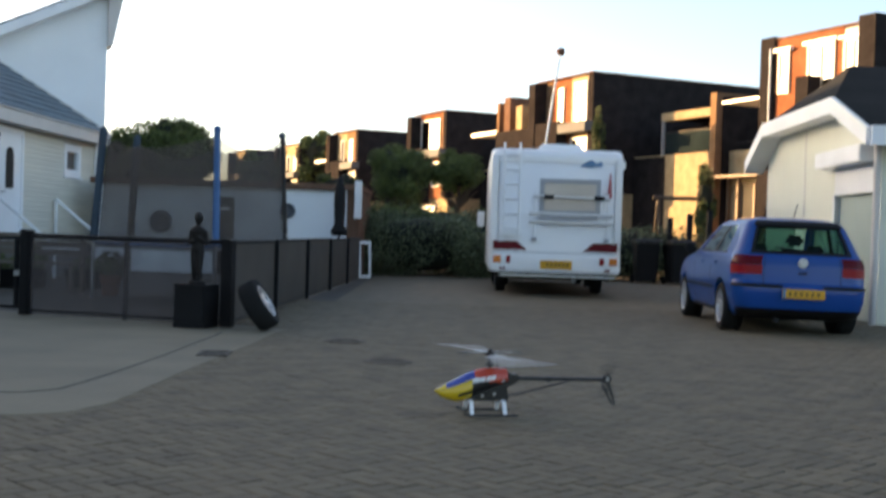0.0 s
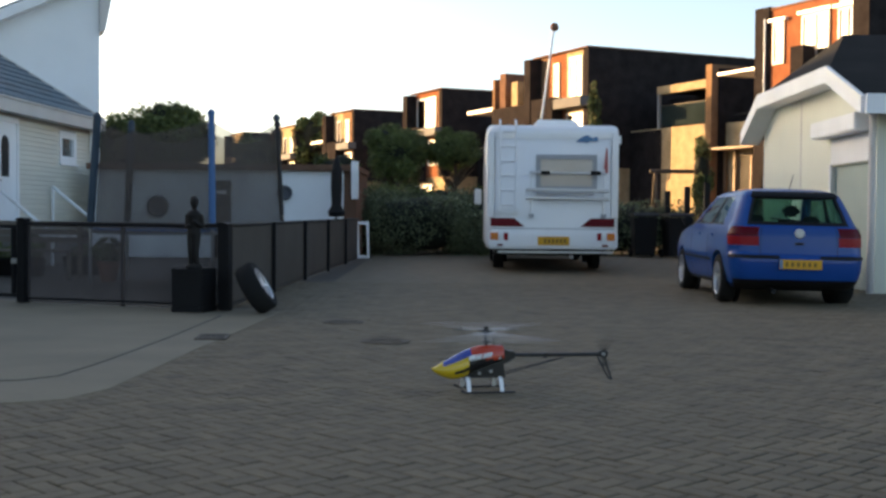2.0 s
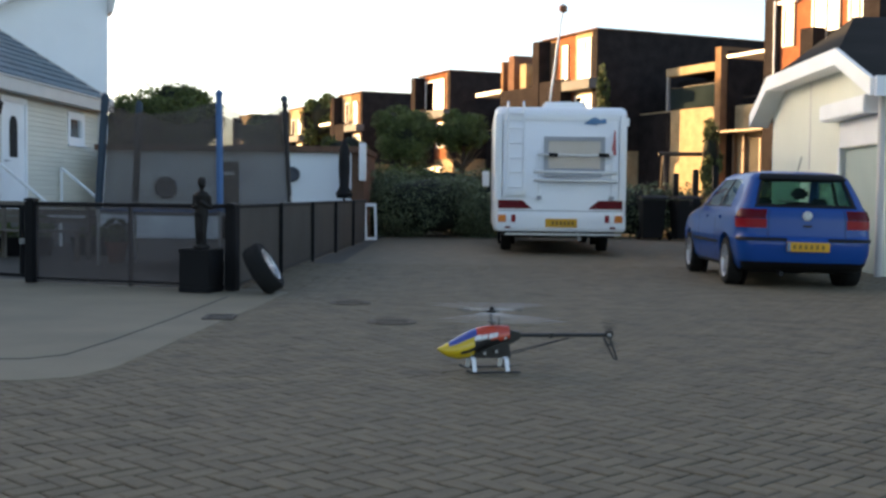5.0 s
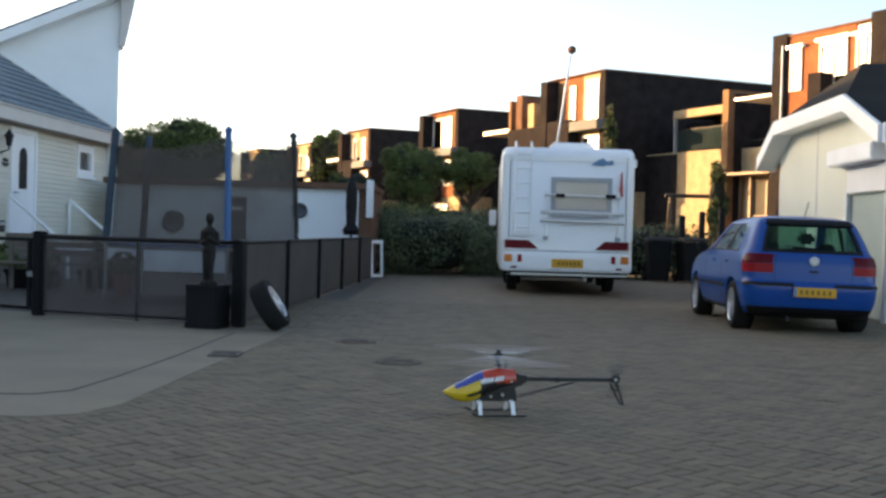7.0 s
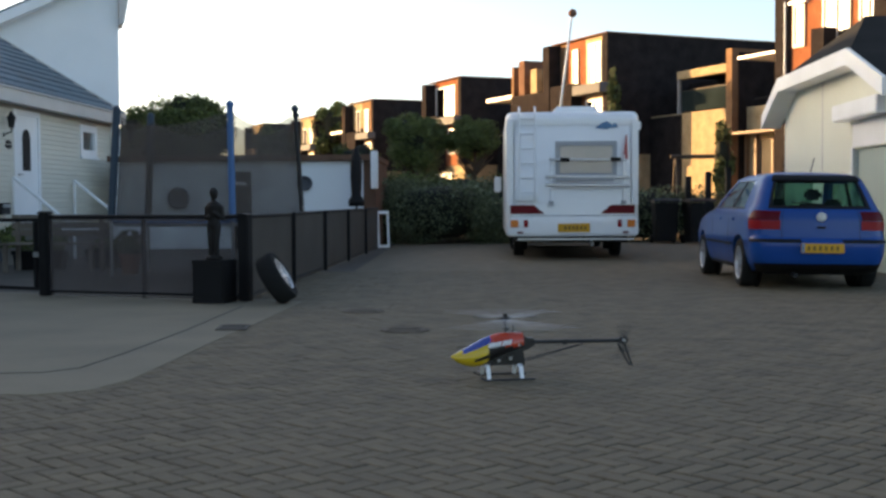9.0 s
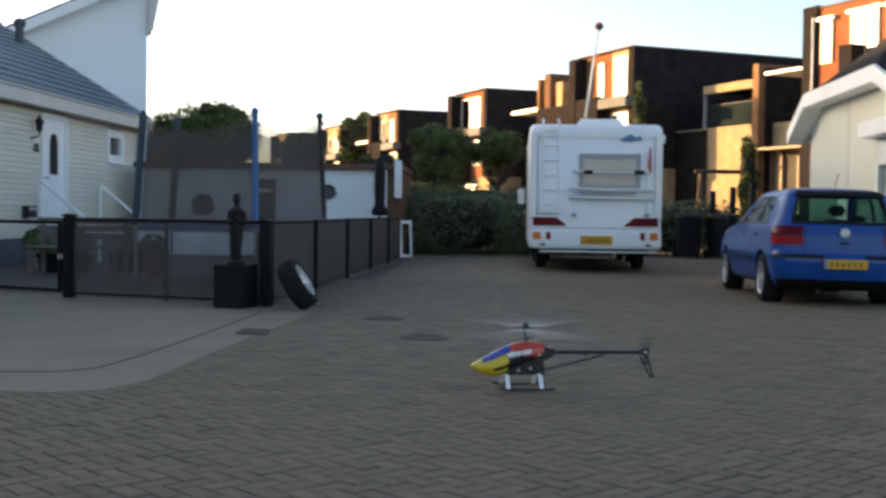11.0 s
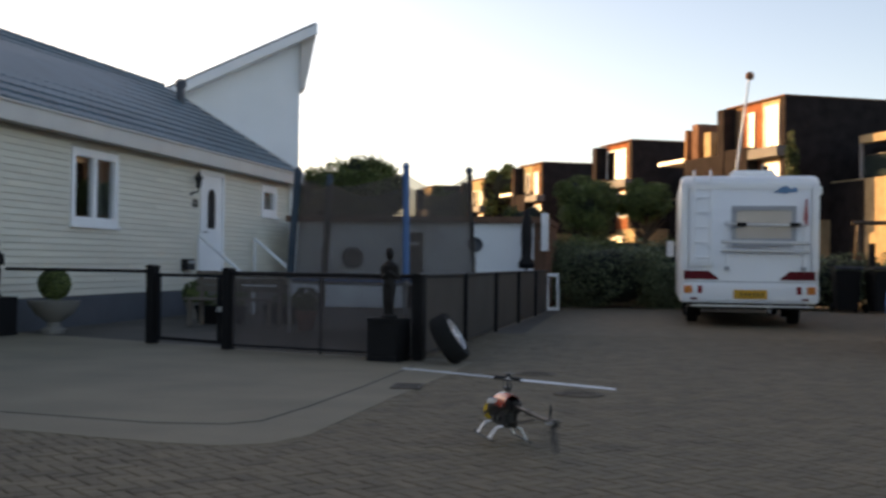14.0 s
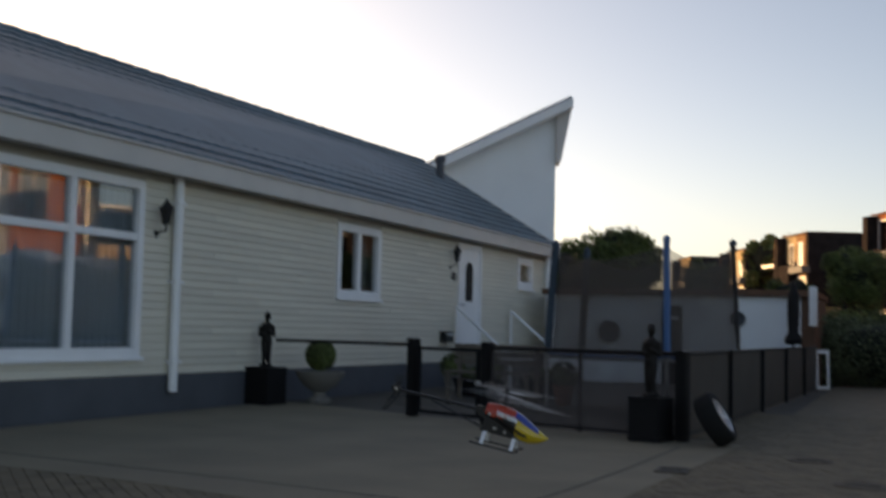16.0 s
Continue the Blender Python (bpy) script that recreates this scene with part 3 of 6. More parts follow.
def trough(m, w):
    t = thing("planter_trough", "long black plastic planter trough in the front garden", "planter", m, group="planter troughs")
    bm = B()
    loft(bm, [[(-w / 2 + 0.03, -0.13, 0), (w / 2 - 0.03, -0.13, 0), (w / 2 - 0.03, 0.13, 0), (-w / 2 + 0.03, 0.13, 0)], [(-w / 2, -0.16, 0.27), (w / 2, -0.16, 0.27), (w / 2, 0.16, 0.27), (-w / 2, 0.16, 0.27)]])
    part("box", bm, M_BLACK, t)
    part("soil", bx(-w / 2 + 0.03, w / 2 - 0.03, -0.13, 0.13, 0.271, 0.285), M_GROUND, t)
    part("rim", bx(-w / 2 - 0.02, w / 2 + 0.02, -0.18, -0.161, 0.24, 0.3, soft=0.004), M_BLACK, t)
    leaves("plant", ball_pts(np.random.default_rng(int(w * 50)), 700, (0, 0, 0), 1.0) * np.array((w * 0.45, 0.12, 0.13)) + np.array((0, 0, 0.34)), 0.035, M_LEAF, t)


trough(pose(-6.75, 18.6, 0, 0, 0, 4), 0.8)
trough(pose(-5.8, 19.0, 0, 0, 0, -3), 0.6)
bench = thing("garden_bench", "weathered grey wooden garden bench", "bench", pose(-6.2, 17.6, 0, 0, 0, -8))
M_WOOD = mat("weathered_wood", (0.2, 0.17, 0.14), 0.8, vary=0.25, fine=40)
for k in range(4):
    part("seat_slat", bx(-0.8, 0.8, -0.2 + k * 0.11, -0.11 + k * 0.11, 0.42, 0.45, soft=0.004), M_WOOD, bench)
for k in range(3):
    part("back_slat", bx(-0.8, 0.8, 0.24, 0.265, 0.55 + k * 0.12, 0.64 + k * 0.12, soft=0.004), M_WOOD, bench)
for x in (-0.72, 0.66):
    for y, h in ((-0.18, 0.42), (0.2, 0.88)):
        part("leg", bx(x, x + 0.06, y, y + 0.06, 0, h, soft=0.004), M_WOOD, bench)

# loose wheel leaning at the fence corner


def wheel_parts(t, r, w, rim_r, spokes, rim_mat):
    """A road wheel round local y, its outer face at -y."""
    R = Matrix.Rotation(radians(90), 4, "X")
    bm = B()
    lathe(bm, [(rim_r, -w / 2), (r * 0.93, -w / 2), (r, -w * 0.36), (r, w * 0.36), (r * 0.93, w / 2), (rim_r, w / 2), (rim_r * 0.98, 0), (rim_r, -w / 2)], 36, R, False)
    tyre = part("tyre", bm, M_RUBBER, t, smooth=True)
    bm = B()
    lathe(bm, [(rim_r * 0.98, w * 0.44), (rim_r * 1.02, w * 0.5), (rim_r * 0.93, w * 0.46), (rim_r * 0.88, w * 0.2), (rim_r * 0.86, -w * 0.3), (0.02, -w * 0.3)], 36, R, False)
    for k in range(spokes):
        box(bm, -rim_r * 0.1, rim_r * 0.1, -w * 0.42, -w * 0.3, rim_r * 0.1, rim_r * 0.93, Matrix.Rotation(2 * math.pi * k / spokes, 4, "Y"))
    lathe(bm, [(rim_r * 0.26, w * 0.25), (rim_r * 0.25, w * 0.43), (rim_r * 0.12, w * 0.46)], 16, R)
    rim = part("rim", bm, rim_mat, t, "silver alloy rim", smooth=True)
    return tyre, rim


lw = thing("loose_wheel", "car wheel with a silver rim leaning against the fence post", "wheel", Matrix.Translation((-1.88, 12.0, 0.262)) @ Vector((0.85, -0.03, 0.52)).to_track_quat("-Y", "Z").to_matrix().to_4x4())
wheel_parts(lw, 0.27, 0.19, 0.18, 7, M_ALLOY)

# drain grate in the concrete, and manhole covers in the paving
drain = thing("drain_grate", "black cast iron drain grate in the concrete", "drain", pose(-1.86, 9.6, 0.006, 0, 0, 4) @ Matrix.Diagonal((0.78, 0.6, 1, 1)))
bm = B()
for a in ((-0.16, 0.16, -0.3, -0.26), (-0.16, 0.16, 0.26, 0.3), (-0.16, -0.13, -0.26, 0.26), (0.13, 0.16, -0.26, 0.26)):
    box(bm, *a, 0, 0.012)
part("frame", bm, M_DUSTIRON, drain)
# thin black sheet below the bars paints the darkness of the pit
part("pit_shade", bx(-0.13, 0.13, -0.26, 0.26, -0.002, 0.001), M_BLACK, drain)
for k in range(8):
    part("bar", bx(-0.13, 0.13, -0.235 + k * 0.063, -0.205 + k * 0.063, 0.002, 0.009), M_DUSTIRON, drain)


def cover(m):
    t = thing("manhole_cover", "round dark iron manhole cover in the paving", "manhole", m, group="manhole covers")
    bm = B()
    lathe(bm, [(0.2, 0), (0.2, 0.006), (0.175, 0.006), (0.175, 0.002)], 28)
    part("ring", bm, M_COVER, t)
    bm = B()
    lathe(bm, [(0.165, 0), (0.165, 0.005)], 28)
    for k in range(5):
        box(bm, -0.13, 0.13, -0.1 + k * 0.05 - 0.01, -0.1 + k * 0.05 + 0.01, 0.005, 0.008)
    part("lid", bm, M_COVER, t)


cover(pose(-0.42, 9.42, 0.004))
cover(pose(-0.9, 11.05, 0.004))

# ---- trampoline with its safety net ----
TC, TR = Vector((-3.6, 17.0)), 1.4
tr = thing("trampoline", "round trampoline with a tall black safety net and blue poles", "trampoline", pose(TC.x, TC.y, 0))
bm = B()
for k in range(36):
    a, b = 2 * math.pi * k / 36, 2 * math.pi * (k + 1) / 36
    tube(bm, (TR * math.cos(a), TR * math.sin(a), 0.75), (TR * math.cos(b), TR * math.sin(b), 0.75), 0.025, n=8)
part("ring", bm, M_STEEL, tr)
bm = B()
lathe(bm, [(TR - 0.25, 0.735), (TR - 0.25, 0.745)], 36)
part("mat", bm, M_BLACK, tr)
bm = B()
lathe(bm, [(TR + 0.05, 0.775), (TR + 0.05, 0.8), (TR - 0.28, 0.8), (TR - 0.28, 0.775)], 36)
part("pad", bm, M_BLUEP, tr, "blue edge pad")
PA = [math.radians(a) for a in (-68, -20, 35, 90, 145, 205)]
for k, a in enumerate(PA):
    x, y = (TR + 0.06) * math.cos(a), (TR + 0.06) * math.sin(a)
    bm = B()
    tube(bm, (x, y, 0), (x, y, 1.0), 0.022)
    part("leg", bm, M_STEEL, tr)
    bm = B()
    tube(bm, (x, y, 0.8), (x * 0.93, y * 0.93, 2.36), 0.045 if k == 0 else 0.055 if k > 3 else 0.03, n=12)
    part("pole", bm, M_BLUEP if k == 0 else M_BLUED if k > 3 else M_IRON, tr, "blue foam padded pole" if k == 0 else "faded dark blue padded pole" if k > 3 else "dark net pole")
    bm = B()
    lathe(bm, [(0.05, 0), (0.055, 0.05), (0.02, 0.09)], 10, Matrix.Translation((x * 0.93, y * 0.93, 2.34)))
    part("pole_cap", bm, M_BLUEP if k == 0 else M_BLUED, tr)
for k in range(6):
    a, b = PA[k], PA[(k + 1) % 6] + (2 * math.pi if k == 5 else 0)
    bm = B()
    rows_ = []
    for j in range(13):
        u = j / 12
        aa = a + (b - a) * u
        rr = TR * (1 - 0.06 * math.sin(math.pi * u))
        sag = 2.28 - 0.18 * math.sin(math.pi * u)
        rows_.append([bm.verts.new((rr * (1 - 0.05 * (z - 0.8)) * math.cos(aa), rr * (1 - 0.05 * (z - 0.8)) * math.sin(aa), z)) for z in (0.8, 1.3, 1.8, sag)])
    for p, q in zip(rows_, rows_[1:]):
        for i in range(3):
            bm.faces.new((p[i], q[i], q[i + 1], p[i + 1]))
    part("net", bm, M_NET, tr, "black see-through safety net")

# ---- white garden shed with a flat roof ----
shed = thing("garden_shed", "low white flat-roofed garden shed with a brown edge", "shed", pose(0, 26.4, 0))
part("wall", bx(-3.87, -2.2, 0, 0.2, 0, 2.0), M_RENDER, shed, "white rendered front wall")
part("wall", bx(-2.2, -1.92, 0.004, 0.2, 0, 1.98), M_BRBRICK, shed, "brown brick end of the wall")
part("wall", bx(-7.9, -3.87, 0, 0.2, 0, 1.98), M_RENDER, shed, "white rendered front wall behind the net")
part("wall", bx(-2.1, -1.92, 0.2, 4, 0, 1.98), M_BRBRICK, shed)
part("wall", bx(-7.9, -7.7, 0.2, 4, 0, 1.98), M_RENDER, shed)
part("roof", bx(-8.0, -1.88, -0.15, 4.1, 1.98, 2.12, soft=0.01), M_BRBRICK, shed, "brown edged flat roof")
part("roof_corner", bx(-2.02, -1.87, -0.17, 0.1, 1.35, 2.2, soft=0.01), M_WHITE, shed, "white end board of the roof edge")
# the doorway is not cut: a black slab stands for its dark inside
part("door", bx(-5.2, -4.75, -0.03, 0.01, 0, 1.75), M_BLACK, shed, "black slab as the dark inside of the shed doorway")
part("door_lamp", bx(-5.15, -4.85, -0.08, -0.03, 1.45, 1.52), M_WHITE, shed)


def wall_disc(m, r):
    bm = B()
    lathe(bm, [(r * 0.55, 0.0), (r, 0.02), (r * 1.02, 0.07), (r * 0.8, 0.1), (r * 0.55, 0.06)], 24)
    solid("wall_ornament", bm, M_PLINTH, "round dark grey stone wheel ornament hung on the wall", "ornament", m=m @ Matrix.Rotation(radians(90), 4, "X"), smooth=True, group="wall ornaments")


wall_disc(pose(-3.53, 26.38, 1.48), 0.17)
wall_disc(pose(-6.4, 26.38, 1.15), 0.25)
par = thing("closed_parasol", "closed dark parasol on a pole by the shed", "parasol", pose(-2.3, 25.7, 0))
bm = B()
tube(bm, (0, 0, 0.02), (0, 0, 2.25), 0.025)
part("pole", bm, M_IRON, par)
bm = B()
lathe(bm, [(0.16, 0.95), (0.19, 1.05), (0.11, 1.2), (0.13, 1.6), (0.12, 2.0), (0.04, 2.25)], 14)
part("canopy", bm, M_BLACK, par, "folded black canopy", smooth=True)
bm = B()
lathe(bm, [(0.25, 0), (0.25, 0.06), (0.05, 0.1)], 20)
part("base", bm, M_STONE, par)
# a plain white open frame, its use not known
fr = thing("small_white_frame", "small white open frame leaning at the fence end", "board", pose(-1.72, 26.0, 0, -6, 0, 20))
for nm, a in (("stile", (-0.14, -0.09, -0.02, 0.02, 0.02, 0.85)), ("stile", (0.09, 0.14, -0.02, 0.02, 0.02, 0.85)), ("rail", (-0.09, 0.09, -0.02, 0.02, 0.78, 0.85)), ("rail", (-0.09, 0.09, -0.02, 0.02, 0.02, 0.09))):
    part(nm, bx(*a), M_WHITE, fr)

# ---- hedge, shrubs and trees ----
# near-black fill for solid cores: the shade deep in the foliage, as colour
M_CORE = mat("shaded_foliage_core", (0.012, 0.016, 0.008), 0.95, vary=0.3)


def shrub(m, w, d, h, n, size, material, label, name="hedge", cat="hedge"):
    t = thing(name, label, cat, m)
    bm = B()
    bmesh.ops.create_icosphere(bm, subdivisions=3, radius=1, matrix=Matrix.Translation((0, 0, h * 0.45)) @ Matrix.Diagonal((w * 0.36, d * 0.36, h * 0.38, 1)))
    for v in bm.verts:
        v.co += Vector((0.1, 0.1, 0.12)) * noise.noise(v.co * 2)
        v.co.z = max(v.co.z, 0.0)
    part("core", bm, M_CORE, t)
    rng = np.random.default_rng(int(w * 100 + h * 10))
    pts = []
    for k in range(44):
        c = (rng.uniform(-0.44, 0.44) * w, rng.uniform(-0.38, 0.38) * d, (0.14 + 0.66 * ((k * 0.381) % 1)) * h)
        pts.append(blob(rng, n // 38, c, (w * 0.2, d * 0.28, h * 0.24), 0.5))
    pts = np.concatenate(pts)
    pts[:, 2] = np.maximum(pts[:, 2], 0.03)
    leaves("foliage", pts, size, material, t)


shrub(pose(-0.6, 29.3, 0), 3.4, 2.0, 1.7, 30000, 0.036, M_LEAFD, "dense grey-green shrubs at the end of the yard")
shrub(pose(1.6, 29.8, 0), 3.4, 2.0, 1.75, 7000, 0.06, M_LEAFD, "grey-green shrubs behind the motorhome")
shrub(pose(4.9, 30.4, 0), 3.4, 2.0, 1.5, 6000, 0.06, M_LEAFD, "low grey-green shrubs behind the bins")
shrub(pose(7.6, 30.4, 0), 3.0, 2.0, 1.4, 4000, 0.06, M_LEAFD, "low shrubs at the edge of the yard")
shrub(pose(-0.2, 31.5, 0), 6.0, 1.6, 2.0, 30000, 0.045, M_LEAF, "dark clipped green hedge under the trees")


def tree(m, trunk_h, r, rz, n, size, label, material=None, seed=1, lumps=16):
    t = thing("tree", label, "tree", m)
    rng = np.random.default_rng(seed)
    top = trunk_h + rz
    bm = B()
    tube(bm, (0, 0, 0), (0.05, 0, top), 0.11 + r * 0.03, 0.03, 10)
    for k in range(9):
        a = rng.uniform(0, 6.28)
        z = trunk_h * rng.uniform(0.75, 1.1)
        tube(bm, (0.02, 0, z), (math.cos(a) * r * 0.75, math.sin(a) * r * 0.75, z + rz * rng.uniform(0.4, 1.4)), 0.05, 0.012, 6)
    part("trunk", bm, M_BARK, t)
    bm = B()
    bmesh.ops.create_icosphere(bm, subdivisions=3, radius=1, matrix=Matrix.Translation((0, 0, trunk_h + rz)) @ Matrix.Diagonal((r * 0.6, r * 0.6, rz * 0.6, 1)))
    for v in bm.verts:
        v.co += v.co.normalized() * 0.4 * r * noise.noise(v.co * 1.4 / r + Vector((seed, 0, 0)))
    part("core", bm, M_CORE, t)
    pts = []
    for k in range(lumps):
        d = rng.normal(size=3)
        d /= np.linalg.norm(d)
        c = np.array((0, 0, trunk_h + rz)) + d * np.array((r, r, rz)) * rng.uniform(0.45, 0.8)
        q = rng.uniform(0.2, 0.42)
        pts.append(blob(rng, n // lumps, c, (r * q, r * q, rz * q), 0.35))
    leaves("crown", np.concatenate(pts), size, material or M_LEAF, t)


tree(pose(-1.31, 33.0, 0), 1.75, 1.0, 0.98, 40000, 0.037, "round dark green tree behind the hedge", seed=2, lumps=30)
tree(pose(0.37, 33.5, 0), 2.1, 0.78, 0.74, 26000, 0.036, "round green tree with sun shining through beneath", seed=3, lumps=26)
tree(pose(-3.1, 34.0, 0), 1.6, 0.75, 0.65, 12000, 0.045, "small green tree behind the shed", seed=4, lumps=20)
tree(pose(-8.4, 36.0, 0), 1.9, 1.45, 1.45, 36000, 0.055, "broad green tree behind the garden shed", seed=5, lumps=34)
tree(pose(-9.95, 37.0, 0), 1.9, 1.1, 1.2, 20000, 0.05, "broad green tree beside the white house", seed=7, lumps=26)
tree(pose(-5.85, 36.0, 0), 1.5, 0.85, 1.0, 16000, 0.05, "dark green tree above the shed roof", seed=6, lumps=24)
tree(pose(-7.2, 68.0, 0), 3.6, 1.7, 1.9, 9000, 0.13, "tall distant tree behind the row of houses", seed=8, lumps=22)
tree(pose(-4.6, 72.0, 0), 4.0, 1.3, 1.4, 6000, 0.13, "distant tree above the row of houses", seed=9)
tree(pose(6.95, 31.0, 0), 1.0, 0.36, 1.1, 2600, 0.06, "slender young tree before the yellow brick wall", seed=10, lumps=16)
tree(pose(4.85, 37.2, 0), 3.4, 0.32, 0.95, 1800, 0.06, "thin tree against the dark wall", seed=11, lumps=14)



# ---- row of modern brick houses ----
# own space: u runs along the fronts towards the near end, v goes into the houses, fronts face -v
U, V = Vector((0.42, -0.9075, 0)), Vector((0.9075, 0.42, 0))
RM = Matrix(((U.x, V.x, 0, 4.9), (U.y, V.y, 0, 38.7), (0, 0, 1, 0), (0, 0, 0, 1)))
M_PANE = glass("sky_bright_pane", (0.35, 0.35, 0.36), see=0.84)
M_PANEG = mat("grey_blinded_pane", (0.09, 0.085, 0.075), 0.9, vary=0.15, bump=0, spec=0.0)
M_CANOPY = mat("weathered_grey_panel", (0.14, 0.14, 0.14), 0.7, vary=0.1, spec=0.1)
M_PANED = mat("dark_balcony_glass", (0.02, 0.03, 0.032), 0.9, vary=0.2, bump=0, spec=0.0)
M_FIN = mat("red_brown_brick", (0.24, 0.145, 0.085), 0.85, vary=0.2, scale=12, fine=16, bump=0.3, spec=0.0)

M_DOORW = mat("brown_door_wood", (0.2, 0.13, 0.08), 0.6, vary=0.2)


def row_window(parent, u0, u1, z0, z1, v=0.0, bars=1, head=True, wood=None, pane=None):
    """A deep framed window on a front at v."""
    t = new("window")
    t.parent = parent
    bm = B()
    f = 0.07
    for a in ((u0, u1, z0, z0 + f), (u0, u1, z1 - f, z1), (u0, u0 + f, z0 + f, z1 - f), (u1 - f, u1, z0 + f, z1 - f)):
        box(bm, a[0], a[1], v - 0.05, v + 0.02, a[2], a[3])
    for k in range(bars):
        c = u0 + (u1 - u0) * (k + 1) / (bars + 1)
        box(bm, c - 0.04, c + 0.04, v - 0.05, v + 0.02, z0 + f, z1 - f)
    part("frame", bm, wood or M_FASCIA, t)
    part("pane", bx(u0 + f, u1 - f, v - 0.02, v - 0.01, z0 + f, z1 - f), pane or M_PANE, t)
    if head:
        part("lintel", bx(u0 - 0.1, u1 + 0.1, v - 0.12, v + 0.0, z1 + 0.01, z1 + 0.09), M_WHITE, t)


def volume(parent, name, u0, u1, v0, v1, z0, z1, material, label=""):
    return part(name, bx(u0, u1, v0, v1, z0, z1), material, parent, label)


def row_house(corner, top, label, front, porch_top):
    """A house whose dark side wall starts at u=corner: upper box behind it, lower wing with balcony before it."""
    h = thing("row_house", label, "house", RM, group="row of modern houses")
    c = corner
    # upper box: front in bays from the corner outwards, each (width, wall, window from, to, sill, head, bars)
    e = c - 0.3
    for wd, m, w0, w1, z0, z1, bars in front:
        volume(h, "upper_wall", e - wd, e - 0.002, 0.02, 5.6, 2.6, top - 0.03, m, "sunlit brick front")
        if w1 > w0:
            row_window(h, e - w1, e - w0, z0 + top - 6.5, z1 + top - 6.5, 0.015, bars, False)
        e -= wd
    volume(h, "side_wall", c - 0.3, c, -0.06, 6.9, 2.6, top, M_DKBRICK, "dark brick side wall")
    volume(h, "pilaster", e - 0.46, e - 0.004, -0.45, 5.5, 0, top - 0.06, M_DKBRICK)
    part("parapet", bx(e - 0.47, c + 0.02, -0.1, 6.92, top + 0.001, top + 0.05), M_BRBRICK, h)
    # lower storey, a dark block before the first floor and a pale canopy beside it
    volume(h, "lower_wall", c - 3.9, c - 0.02, 0.1, 8.0, 0, 2.6, M_YEBRICK, "yellow brick ground floor")
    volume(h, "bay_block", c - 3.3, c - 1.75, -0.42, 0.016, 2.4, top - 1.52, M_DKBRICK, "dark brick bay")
    part("canopy", bx(c - 1.7, c + 0.1, -0.42, 0.012, top - 1.95, top - 1.62, soft=0.01), M_CANOPY, h, "grey canopy over the corner window")
    row_window(h, c - 1.45, c - 0.35, top - 3.2, top - 2.1, 0.012, 1, False)
    row_window(h, c - 3.0, c - 1.2, 0.6, 2.2, 0.1, 2)
    # wing with balcony, set back on the near side
    r = 1.66
    volume(h, "wing_wall", c + 0.0, c + 4.14, r, 7.5, 0, 3.85, M_YEBRICK, "yellow brick wing")
    # dark sheet up to the edge of the upper box's shadow, deepening that shade
    volume(h, "wing_shade_sheet", c + 0.004, c + 1.75, r - 0.03, r - 0.003, 0, 3.8, M_DKBRICK, "dark sheet that deepens the shade on the wing wall")
    # back wall coloured black to give the balcony recess its deep shade
    volume(h, "balcony_wall", c + 0.0, c + 4.14, r + 1.6, r + 1.8, 3.85, 5.0, M_DKBRICK)
    volume(h, "balcony_beam", c + 1.5, c + 4.14, r - 0.02, r + 0.25, 4.95, 5.2, M_YEBRICK)
    volume(h, "balcony_post", c + 1.5, c + 1.58, r, r + 0.1, 3.85, 4.95, M_GREYPANEL)
    volume(h, "balcony_roof", c + 1.5, c + 4.14, r + 0.26, r + 1.8, 5.0, 5.18, M_DKBRICK)
    row_window(h, c + 2.0, c + 4.0, 3.95, 4.9, r + 1.58, 1, False, M_IRON, M_PANED)
    part("balcony_screen", bx(c + 1.62, c + 4.1, r + 0.08, r + 0.1, 3.9, 4.55), M_PANED, h, "dark glass balcony screen")
    bm = B()
    tube(bm, (c + 1.6, r + 0.09, 4.57), (c + 4.14, r + 0.09, 4.57), 0.025)
    part("balcony_rail", bm, M_IRON, h)
    volume(h, "fin_wall", c + 4.15, c + 4.42, r - 0.1, 9.0, 0, 5.62, M_FIN)
    volume(h, "wing_side_wall", c + 4.422, c + 4.47, r + 0.15, 9.1, 0, 5.5, M_DKBRICK)
    # porch between wing and the next house
    volume(h, "porch_wall", c + 4.5, c + 8.0, r + 0.4, 7.0, 0, 3.85, M_YEBRICK, "yellow brick porch")
    part("canopy", bx(c + 4.5, c + 8.0, r - 0.3, r + 0.4, 3.0, 3.07), M_DOORW, h)
    for du in (4.55, 5.0):
        part("porch_post", bx(c + du, c + du + 0.1, r + 0.28, r + 0.38, 0, 3.0), M_DOORW, h)
    row_window(h, c + 5.1, c + 7.0, 1.75, 2.9, r + 0.4, 2, False, M_DOORW, M_PANEG)
    part("door_rail", bx(c + 5.1, c + 6.93, r + 0.3, r + 0.39, 1.5, 1.62), M_DOORW, h)
    if porch_top:
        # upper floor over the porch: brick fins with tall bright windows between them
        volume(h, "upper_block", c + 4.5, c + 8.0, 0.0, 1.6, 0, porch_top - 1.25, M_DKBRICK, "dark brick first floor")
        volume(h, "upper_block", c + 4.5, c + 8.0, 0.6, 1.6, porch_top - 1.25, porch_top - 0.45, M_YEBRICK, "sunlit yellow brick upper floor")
        for a, b, dz, m in ((4.45, 4.62, -0.1, M_FIN), (5.05, 5.5, 0.05, M_BRBRICK), (6.0, 6.45, -0.35, M_YEBRICK), (7.5, 7.62, -0.35, M_YEBRICK)):
            part("fin", bx(c + a, c + b, 0.05, 1.4, porch_top - 1.25, porch_top + dz), m, h)
        for a, b in ((4.66, 5.0), (5.55, 5.95), (6.5, 7.45)):
            row_window(h, c + a, c + b, porch_top - 1.2, porch_top - 0.5, 0.58, 0, False)
